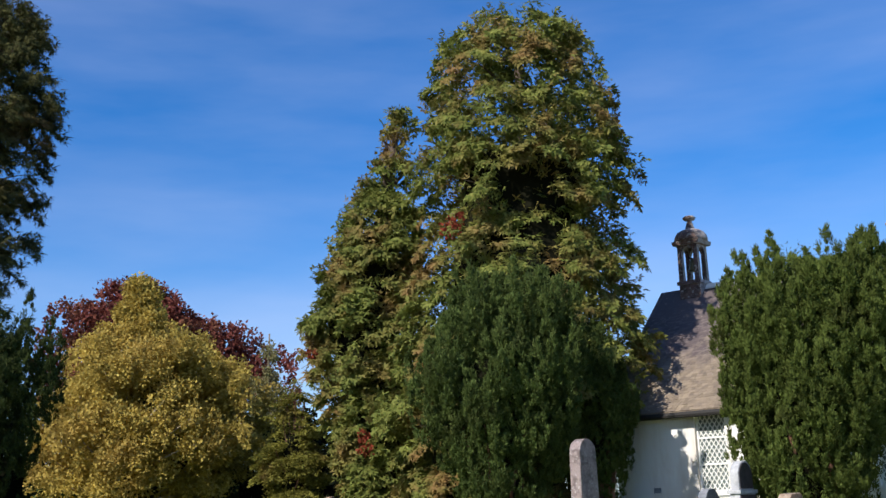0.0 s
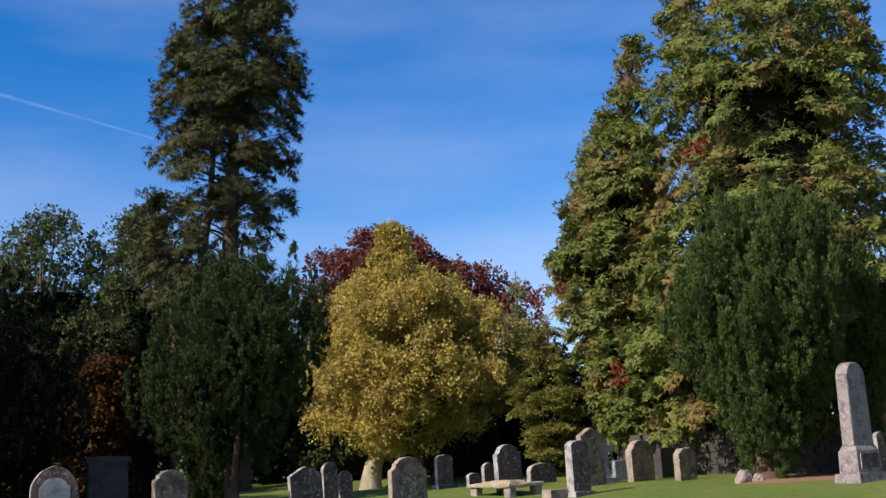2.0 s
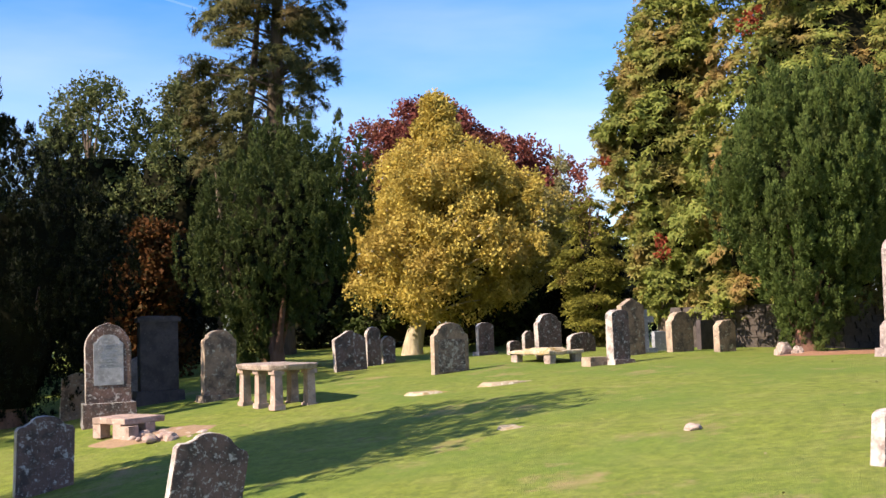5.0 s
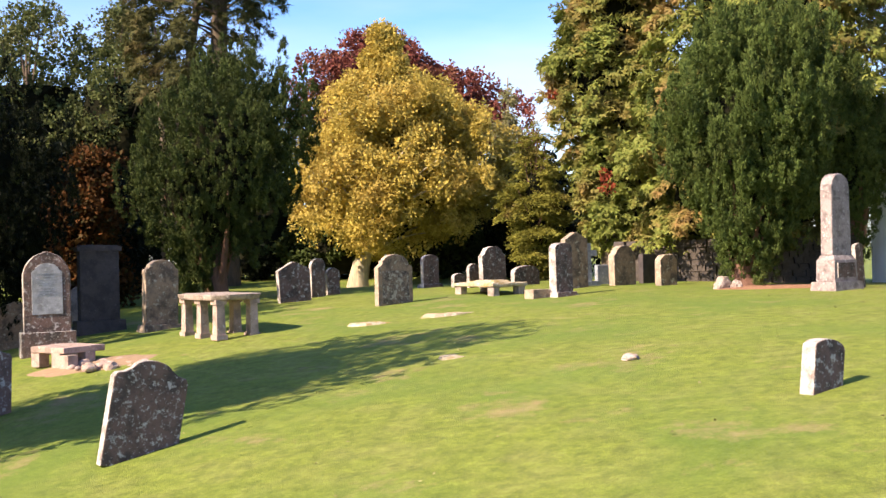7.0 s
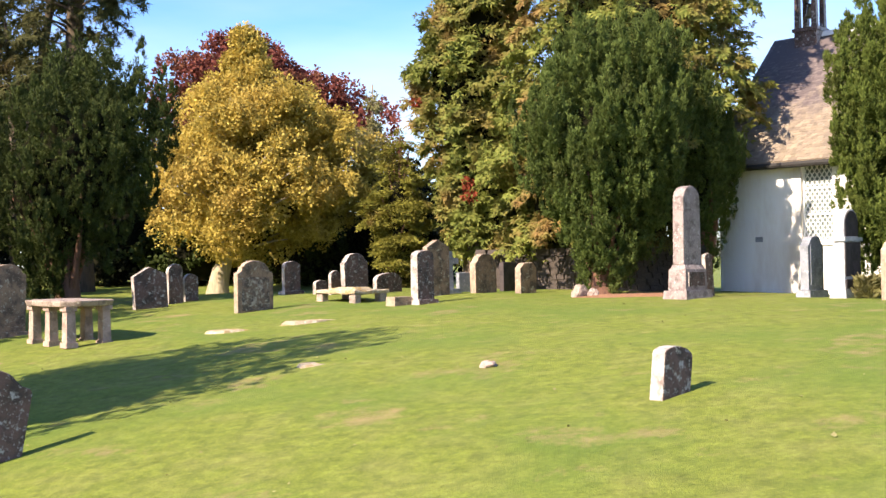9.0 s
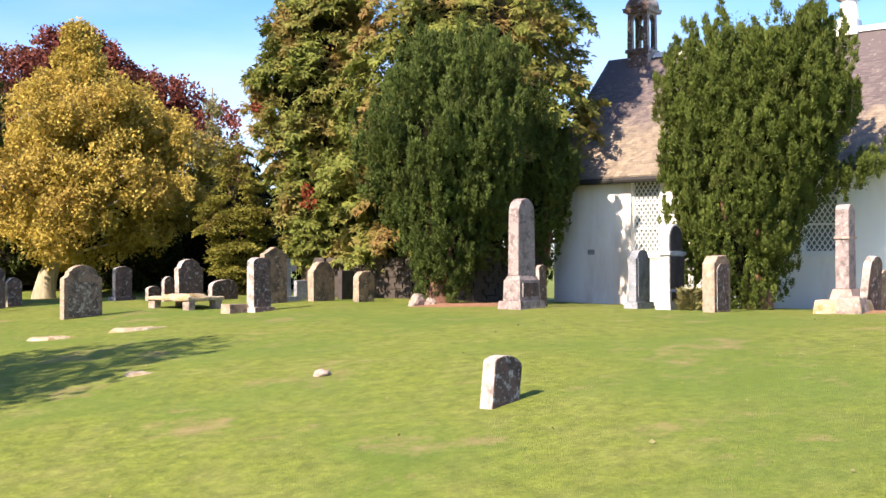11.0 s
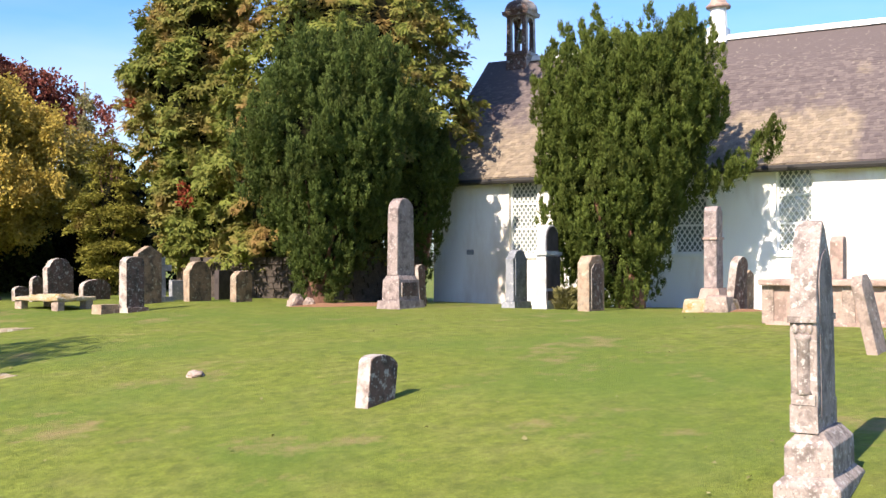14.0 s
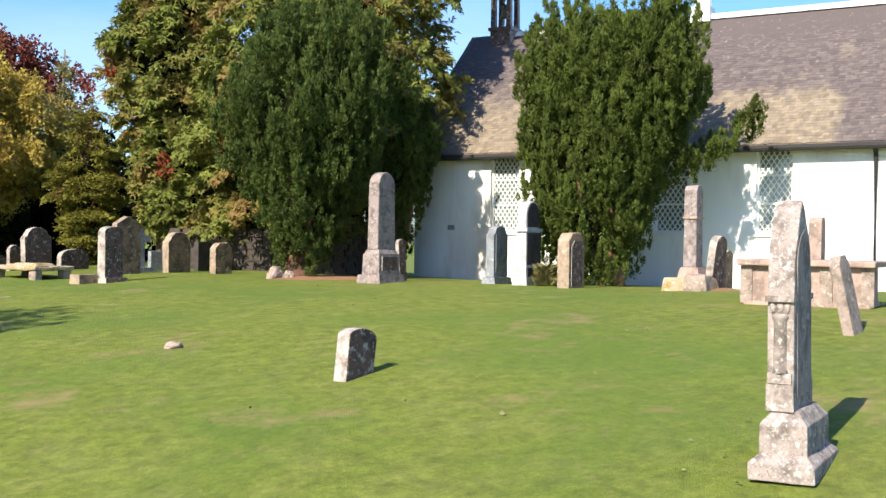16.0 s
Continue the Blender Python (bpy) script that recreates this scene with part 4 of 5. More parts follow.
def scatter_patch(parent, name, spots, mat, rng, length=0.14, width=0.05, label=""):
    pts, ways = [], []
    for cx, cy, cz, r, n in spots:
        d = rng.normal(size=(n, 3))
        d /= np.linalg.norm(d, axis=1)[:, None]
        pts.append(np.array([cx, cy, cz]) + d * r * rng.uniform(0.3, 1, n)[:, None])
        ways.append(d + rng.normal(size=(n, 3)) * 0.5)
    return crown(parent, name, [(np.concatenate(pts), np.concatenate(ways), np.concatenate(ways))], mat, length, width, rng, label)


CREEPER = thing("creeper", 2.93, 27.0, 0, "scarlet autumn creeper climbing in the cypress", "climbing plant")
scatter_patch(CREEPER, "leaves", [(0.0, 0.0, 7.9, 0.28, 90), (0.2, -0.1, 8.1, 0.2, 50), (-2.2, 2.0, 2.55, 0.22, 60), (-2.25, 2.0, 2.9, 0.14, 50), (-3.6, 3.0, 5.2, 0.15, 40), (-0.4, 1.5, 4.6, 0.14, 40)], RED_LEAF, np.random.default_rng(6), 0.10, 0.045)


def big_conifer():
    """The tall ragged conifer: bare stems below, drooping pads of foliage with gaps."""
    x, y, seed = -13.38, 39.8, 31
    rng = np.random.default_rng(seed)
    rows = [(6.2, -2.7, 1.4), (7.56, -2.8, 1.5), (8.87, -2.7, 1.9), (10.2, -2.5, 2.3), (11.75, -2.3, 2.3), (13.33, -2.2, 2.75), (14.74, -2.15, 2.8), (15.77, -1.5, 2.6), (16.81, -0.9, 2.3), (18.0, 0.2, 1.6)]
    t = thing("conifer_tree", x, y, facing(x, y), "tall ragged conifer with bare lower stems and drooping boughs", "tree", sink=0.2)
    t.scale = (1.167, 1.167, 1.167)
    bm = bmesh.new()
    tube(bm, [(0.2, 0, -0.3), (0.1, 0, 4), (0.1, 0, 8), (0.3, 0, 12), (0.9, 0, 17.3)], [0.46, 0.34, 0.27, 0.18, 0.04], 12)
    tube(bm, [(-1.2, 0.3, -0.3), (-1.25, 0.3, 5), (-0.6, 0.2, 9), (-0.2, 0.1, 13)], [0.22, 0.17, 0.13, 0.05], 8)
    tube(bm, [(-1.9, 0.2, -0.3), (-1.7, 0.2, 4), (-1.9, 0.2, 8.5)], [0.14, 0.11, 0.04], 8)
    c, s = lobes(rows, 620, (0.20, 0.50), rng, depth=0.85, inner=0.25, shell=0.36, tall=0.6)
    keep = (c[:, 2] > 12.3) | (rng.uniform(0, 1, len(c)) < np.interp(c[:, 2], [6, 9, 12.3], [0.50, 0.58, 0.9]))
    keep &= ~((np.abs(c[:, 0] - 0.2) < 0.75) & (c[:, 1] < 0) & (c[:, 2] < 11.5) & (rng.uniform(0, 1, len(c)) < 0.35))
    c, s = c[keep], s[keep]
    for i in range(0, len(c), 4):
        z = c[i][2]
        f = float(np.interp(z, [0, 8, 12, 17.3], [0.2, 0.1, 0.3, 0.9]))
        limbs(bm, (f, 0, z - 0.4), [tuple(c[i])], 0.05, rng, 5, 0.25)
    part("trunk", bm, BARK_STEM, t, "dark brown stems and bare boughs", True)
    crown(t, "crown", [fronds(c, s, 50, rng, 1.35, 0.8, 0.8, 0.7, 1.5), dress(c, s, 22, (1.1, 1.0, 0.7), rng, -0.9, 0.7, 0.4)], CONIFER, 0.20, 0.018, rng, loose=0.4, fan=4, corners=3)


big_conifer()


def broadleaf(name, x, y, rows, seed, mat, label, n, per, size, length, width, trunk, bark, depth=0.95, inner=0.35, shell=0.16, core=0.0, twigs=0, group="", flat=0.8, tuft=0.20, pads=False):
    rng = np.random.default_rng(seed)
    t = thing(name, x, y, facing(x, y), label, "tree", group)
    th, tr, top = trunk
    bm = bmesh.new()
    l0, r0 = profile_at(rows, rows[0][0] + 0.6)
    cx = (l0 + r0) / 2
    tube(bm, [(0, 0, -0.3), (0.03, 0, 0.3), (cx * 0.15, 0, th * 0.6), (cx * 0.4, 0, th), (cx * 0.8, 0, top * 0.7), (cx, 0, top)], [tr * 1.4, tr * 1.05, tr * 0.9, tr * 0.8, tr * 0.35, 0.03], 10)
    c, s = lobes(rows, n, size, rng, depth, inner, shell)
    step = max(1, n // max(10, 26 + twigs))
    for i in range(0, n, step):
        z = min(max(th * 0.8, c[i][2] * 0.6), top * 0.8)
        f = float(np.interp(z, [0, th, top], [0, cx * 0.4, cx]))
        limbs(bm, (f, 0, z), [tuple(c[i])], tr * 0.28, rng, 5, 0.15)
    part("trunk", bm, bark, t, smooth=True)
    leafage = fronds(c, s, per, rng, 1.6, 0.9, 0.25, 0.9, 0.15) if pads else tufts(c, s, max(4, per // 32), 30, (1.0, 1.0, flat), rng, -0.15, 0.8, 0.5, tuft, thick=(0.45, 1.08))
    crown(t, "crown", [leafage] + ([filling(rows, n // 3, size, per // 2, rng)] if core else []), mat, length, width, rng, curl=0.2, loose=0.8)
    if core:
        part("inner_growth", core_bm(rows, core, seed=seed), SHADE_CORE, t)
    return t


broadleaf("maple_tree", -7.66, 37.14, [(1.29, 0.0, 1.84), (2.09, -1.73, 3.8), (3.03, -2.0, 5.07), (4.4, -1.96, 5.41), (5.59, -1.5, 5.07), (6.6, -1.04, 3.8), (7.57, 0.12, 2.07), (9.07, 0.69, 1.55)], 41, GOLD,
          "golden-yellow autumn maple with a pale stout trunk", 440, 288, (0.26, 0.62), 0.105, 0.044, (1.4, 0.34, 8.0), BARK_PALE, core=0.4, twigs=70, shell=0.32)
copper_beech = broadleaf("beech_tree", -8.9, 57.3, [(3.6, -4.4, 5.2), (5.6, -4.5, 5.5), (6.6, -4.6, 5.5), (7.6, -4.8, 4.5), (8.9, -4.6, 2.2), (9.7, -3.9, 1.2), (10.6, -2.0, -0.3)], 42, COPPER,
          "spreading dark-red copper beech beyond the maple", 340, 170, (0.3, 0.78), 0.15, 0.058, (2.5, 0.45, 9.3), BARK_DARK, core=0.45, shell=0.36, twigs=40)
copper_beech.scale = (1.27, 1.21, 1.18)
broadleaf("juniper_bush", -1.45, 33.9, [(0.1, -0.5, 1.0), (0.9, -1.0, 1.25), (1.9, -1.1, 1.3), (2.9, -0.95, 1.15), (3.7, -0.75, 0.95), (4.4, -0.45, 0.7), (4.9, -0.1, 0.4)], 43, JUNIPER,
          "loose golden-green juniper bush behind the headstones", 130, 190, (0.30, 0.52), 0.10, 0.022, (0.4, 0.16, 3.9), BARK_RED, inner=0.3, shell=0.34, core=0.45, pads=True)
broadleaf("shrub", -12.7, 27.2, [(0.2, -1.3, 1.2), (1.5, -1.4, 1.2), (3.0, -1.2, 1.1), (3.7, -0.9, 1.0), (4.1, 0.1, 0.9)], 44, RUSSET,
          "russet and green shrub in the shade between yews", 90, 150, (0.35, 0.6), 0.14, 0.055, (0.4, 0.12, 3.4), BARK_DARK, core=0.5)
broadleaf("birch_tree", -2.7, 44.0, [(2.0, -1.0, 1.0), (4.5, -1.1, 1.0), (6.0, -0.9, 0.8), (7.0, -0.5, 0.5), (7.4, -0.2, 0.2)], 45, PALE_LEAF,
          "thin pale-leaved birch half bare in autumn", 60, 34, (0.35, 0.6), 0.10, 0.035, (2.0, 0.13, 7.8), BARK_GREY, inner=0.6, shell=0.25, twigs=40)
# the last three trees stand out of view, added to shade the left side
for i, (x, y, h, w) in enumerate([(-31.5, 44.0, 12.9, 5.0), (-26.0, 49.5, 13.4, 5.4), (-21.5, 50.0, 13.2, 4.2), (-18.0, 53.0, 11.0, 4.6), (-36.0, 38.0, 11.5, 4.6), (-21.5, 15.0, 15.5, 4.2), (-20.0, 24.0, 12.0, 3.8), (-26.0, 21.0, 13.0, 4.2)]):
    broadleaf("broadleaf_tree", x, y, [(1.0, -w * 0.8, w * 0.8), (3.5, -w, w), (h * 0.55, -w * 1.02, w), (h * 0.8, -w * 0.75, w * 0.8), (h * 0.93, -w * 0.4, w * 0.5), (h, -w * 0.1, w * 0.25)], 50 + i, BROAD,
              "large green broadleaf tree on the churchyard edge, the last three unseen and added for shade", 190, 192 if y > 30 else 32, (0.5, 1.0), 0.16, 0.068, (3.0, 0.4, h * 0.85), BARK_DARK, core=0.5, group="boundary trees")

# holly and laurel growth closing the churchyard behind the stones; leaves toned dark for shade
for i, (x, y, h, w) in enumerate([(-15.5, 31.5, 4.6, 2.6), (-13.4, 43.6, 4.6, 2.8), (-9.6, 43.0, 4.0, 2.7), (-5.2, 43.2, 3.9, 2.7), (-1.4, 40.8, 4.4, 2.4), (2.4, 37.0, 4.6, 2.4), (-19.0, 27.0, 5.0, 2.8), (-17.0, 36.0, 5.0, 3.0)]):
    broadleaf("holly_bush", x, y, [(0.0, -w * 0.9, w * 0.9), (h * 0.4, -w, w), (h * 0.75, -w * 0.8, w * 0.8), (h, -w * 0.3, w * 0.3)], 60 + i, YEW_HALF_SHADE if i in (2, 3) else YEW_SHADE,
              "evergreen bush at the churchyard edge, toned dark for its shade", 90, 70, (0.4, 0.7), 0.17, 0.07, (0.5, 0.12, h * 0.8), BARK_DARK, core=0.82, group="boundary bushes")

# ---- gravestones ----
FACE = 49.0     # the stones stand in rows and face along the church


def headstone(x, y, w, h, t, shape, mat, label, rz=FACE, tilt=0.0, lean=0.0, base=None, panel=None, panel_mat=None, seed=1.0, sink=0.06, cap=False, bars=None):
    """An upright gravestone: slab, and where it has them a plinth and a sunk or raised panel."""
    st = thing("headstone", x, y, rz, label, "gravestone", "gravestones", sink, tilt, lean)
    z0 = 0.0
    if base:
        bw, bd, bh = base
        part("plinth", bm_box(-bw / 2, bw / 2, -bd / 2, bd / 2, 0, bh + sink, 0.02, 0.015, seed), mat, st)
        z0 = bh + sink - 0.002
    pts = [(px, pz + z0) for px, pz in outline(shape, w, h + (0 if base else sink))]
    part("slab", slab(pts, t, 0.016, seed), mat, st)
    if panel:
        px, pz0, pz1, shp = panel
        q = [(a, b + z0 + pz0) for a, b in outline(shp, px, pz1 - pz0)]
        part("panel", slab(q, 0.02, 0.004, seed, 0.003, -t / 2 - 0.012), panel_mat or mat, st)
    if bars:
        bm = bmesh.new()
        bw, bz0, bz1, n = bars
        for k in range(n):
            wk = bw * (0.5 + 0.5 * abs(math.sin(k * 2.3 + seed)))
            zk = z0 + bz1 - (bz1 - bz0) * k / n
            box(bm, -wk / 2, wk / 2, -t / 2 - 0.0185, -t / 2 - 0.0155, zk - 0.006, zk + 0.006)
        part("inscription", bm, BLUE_STONE if panel_mat is MARBLE_SHADE else STONE_PALE, st, "worn illegible lines of lettering")
    if cap:
        part("cap", bm_box(-w / 2 - 0.05, w / 2 + 0.05, -t / 2 - 0.04, t / 2 + 0.04, z0 + h - 0.14, z0 + h - 0.04, 0.0, 0.012, seed), mat, st)
    return st


def pedestal_headstone(x, y):
    """A white stone in stages: flared plinth, block with a dark tablet, cornice and an arched head."""
    st = thing("pedestal_headstone", x, y, 45, "tall white headstone with dark tablets and an arched head", "gravestone", "gravestones", 0.05)
    part("plinth", bm_box(-0.46, 0.46, -0.18, 0.18, 0, 0.20, 0.02, 0.015, 1), MARBLE, st)
    part("lower_block", bm_box(-0.42, 0.42, -0.15, 0.15, 0.196, 0.46, 0.03, 0.015, 2), MARBLE, st)
    part("lower_tablet", bm_box(-0.36, 0.36, -0.154, -0.11, 0.24, 0.43, 0.0, 0.004, 2, 0.002), GRANITE, st, "dark tablet")
    part("block", bm_box(-0.37, 0.37, -0.115, 0.115, 0.456, 1.20, 0.01, 0.012, 3), MARBLE, st)
    part("tablet", bm_box(-0.34, 0.34, -0.128, -0.10, 0.49, 1.17, 0.0, 0.004, 3, 0.002), GRANITE, st, "dark inscription tablet")
    part("cornice", bm_box(-0.40, 0.40, -0.145, 0.145, 1.196, 1.27, 0.0, 0.02, 4), MARBLE, st)
    part("arched_head", slab([(a, b + 1.266) for a, b in outline("round", 0.66, 0.58)], 0.19, 0.02, 5, 0.005), MARBLE, st)
    part("head_panel", slab([(a, b + 1.29) for a, b in outline("round", 0.58, 0.52)], 0.02, 0.004, 6, 0.002, -0.107), GRANITE, st, "dark arched panel")


headstone(-5.22, 12.15, 0.92, 1.10, 0.13, "ogee", STONE_DARK, "dark headstone speckled with pale lichen, leaning sideways", 45, lean=11, seed=2, sink=0.15)
headstone(-8.75, 14.95, 0.85, 1.10, 0.14, "ogee", STONE_DARK, "dark lichened headstone in the lawn", 47, lean=2, seed=3)
headstone(-10.25, 19.99, 0.86, 1.55, 0.22, "gothic", STONE_DARK, "arched stone with a white marble tablet and inscribed lines", 33, base=(1.02, 0.5, 0.42), panel=(0.56, 0.34, 1.32, "shoulder"), panel_mat=MARBLE_SHADE, seed=4, bars=(0.40, 0.66, 1.12, 8))
headstone(-11.5, 21.0, 0.62, 0.95, 0.13, "peak", STONE_BROWN, "small brown peaked headstone beside the marble one", 38, lean=4, seed=5)
headstone(-10.31, 22.42, 0.82, 1.62, 0.34, "flat", GRANITE, "tall dark granite headstone with a moulded cap", 36, base=(1.05, 0.55, 0.25), seed=6, cap=True)
headstone(-11.65, 24.3, 0.4, 0.85, 0.12, "round", STONE_PALE, "small pale headstone half hidden by a darker one", 45, seed=7)
headstone(-8.82, 22.08, 0.72, 1.36, 0.22, "shoulder", STONE_BROWN, "brown shouldered headstone with dark water streaks", 45, lean=1.5, base=(0.86, 0.42, 0.10), seed=8)
headstone(-6.93, 25.96, 0.86, 0.98, 0.14, "peak", STONE_DARK, "dark peaked headstone leaning slightly", 43, lean=-3, seed=9)
headstone(-6.69, 27.3, 0.42, 0.98, 0.12, "round", STONE_DARK, "narrow dark round-topped headstone", 47, seed=10)
headstone(-6.42, 27.85, 0.40, 0.70, 0.12, "round", STONE_DARK, "low narrow round-topped headstone", 47, seed=11)
headstone(-4.14, 23.91, 0.96, 1.10, 0.15, "shoulder", STONE_BROWN, "carved brown headstone with scrolled shoulders and worn panel", 47, panel=(0.74, 0.08, 0.80, "flat"), panel_mat=STONE_WORN, seed=12, cap=False)
headstone(-4.05, 29.18, 0.55, 0.78, 0.12, "low_round", STONE_DARK, "grey headstone in the shade of the trees", 49, base=(0.7, 0.3, 0.1), seed=13)
headstone(-2.25, 27.9, 0.80, 1.06, 0.16, "shoulder", STONE_DARK, "grey headstone behind the low table tomb", 47, lean=-2, seed=14)
headstone(-2.83, 28.5, 0.34, 0.62, 0.11, "round", STONE_DARK, "small grey round-topped headstone in shade", 49, seed=15)
headstone(-3.25, 28.9, 0.42, 0.36, 0.12, "low_round", STONE_DARK, "low sunken grey headstone in shade", 49, seed=16)
headstone(-0.46, 23.95, 0.50, 1.07, 0.22, "low_round", STONE_DARK, "blocky lichen-whitened headstone with a worn top", 45, base=(0.62, 0.42, 0.08), seed=17)
headstone(-0.17, 26.6, 0.75, 1.34, 0.16, "peak", STONE_BROWN, "tall brown headstone with a worn peaked head", 45, seed=18)
headstone(0.52, 28.25, 0.42, 0.50, 0.12, "flat", BLUE_STONE, "small square blue-grey headstone", 38, seed=19)
headstone(0.99, 27.43, 0.80, 0.98, 0.20, "shoulder", STONE_BROWN, "broad shouldered headstone with lichen", 47, seed=20)
headstone(1.69, 28.7, 0.55, 0.75, 0.15, "flat", GRANITE, "dark square headstone before the boundary wall", 47, seed=21)
headstone(2.01, 26.87, 0.55, 0.76, 0.20, "clipped", STONE_BROWN, "low brown headstone with clipped corners", 41, seed=22)
headstone(-1.5, 29.3, 0.9, 0.50, 0.16, "low_round", STONE_DARK, "low dark headstone in shade", 45, seed=23)
headstone(5.98, 24.7, 0.34, 0.95, 0.09, "low_round", STONE_DARK, "thin dark headstone leaning behind a monument", 49, lean=-7, seed=24)
# the dark stone carries the shade of this stone's front in its colour
headstone(2.35, 11.55, 0.48, 0.53, 0.17, "low_round", STONE_DARK, "short thick headstone standing alone in the lawn", 42, lean=8, seed=25, sink=0.09)
headstone(7.72, 23.0, 0.68, 1.14, 0.19, "shoulder", BLUE_STONE, "blue-grey headstone with a white edge and moulded cap", 45, base=(0.85, 0.34, 0.14), panel=(0.5, 0.12, 0.95, "flat"), panel_mat=BLUE_STONE, seed=26)
pedestal_headstone(8.17, 22.2)
headstone(8.48, 20.56, 0.68, 1.12, 0.26, "clipped", STONE_BROWN, "brown headstone with a deep arched panel", 41, panel=(0.48, 0.10, 1.02, "clipped"), panel_mat=STONE_DARK, seed=28)
headstone(11.16, 19.7, 0.56, 1.10, 0.16, "round", STONE_DARK, "dark round-topped headstone leaning", 38, tilt=7, seed=29)
headstone(11.7, 20.1, 0.40, 0.82, 0.14, "peak", STONE_BROWN, "narrow brown headstone by the church wall", 39, seed=30)
headstone(8.43, 11.40, 0.50, 0.94, 0.13, "clipped", STONE_PALE, "thin pale headstone leaning far over", 41, tilt=-12, lean=0, seed=31)
headstone(12.75, 16.0, 0.5, 0.85, 0.2, "flat", STONE_PINK, "pink sandstone headstone beyond the chest tomb", 45, seed=32)


def stone_cross(x, y):
    st = thing("stone_cross", x, y, 40, "slim blue-grey stone cross on a stepped base", "gravestone", "gravestones", 0.04)
    part("step", bm_box(-0.26, 0.26, -0.2, 0.2, 0, 0.16), BLUE_STONE, st)
    part("shaft", bm_box(-0.10, 0.10, -0.08, 0.08, 0.15, 1.10, 0.01), BLUE_STONE, st)
    part("arm", bm_box(-0.28, 0.28, -0.076, 0.076, 0.78, 0.93), BLUE_STONE, st)


stone_cross(0.12, 27.4)


def tall_monument(x, y):
    """The tall narrow monument at the yews' foot: stepped base, die, tapering shaft with a rounded head."""
    st = thing("tall_monument", x, y, 44, "tall pale sandstone monument with a rounded head and stepped base", "gravestone", "gravestones", 0.05)
    part("lower_step", bm_box(-0.50, 0.50, -0.30, 0.30, 0, 0.22, 0.02, 0.02, 1), STONE_ROSE, st)
    part("die", bm_box(-0.40, 0.40, -0.22, 0.22, 0.215, 0.66, 0.015, 0.02, 2), STONE_ROSE, st)
    part("die_panel", bm_box(-0.30, 0.30, -0.235, -0.21, 0.31, 0.60, 0, 0.004), STONE_DARK, st)
    part("moulding", bm_box(-0.37, 0.37, -0.20, 0.20, 0.655, 0.76, 0.05, 0.02, 3), STONE_ROSE, st)
    part("shaft", slab([(a * (1 - 0.10 * (b / 1.7)), b + 0.755) for a, b in outline("round", 0.68, 1.66)], 0.26, 0.03, 4, 0.01), STONE_ROSE, st, "shaft with a brown weathered head")
    part("band", bm_box(-0.30, 0.30, -0.135, 0.135, 1.86, 1.93, 0.0, 0.015, 5), STONE_ROSE, st)


tall_monument(5.14, 23.12)


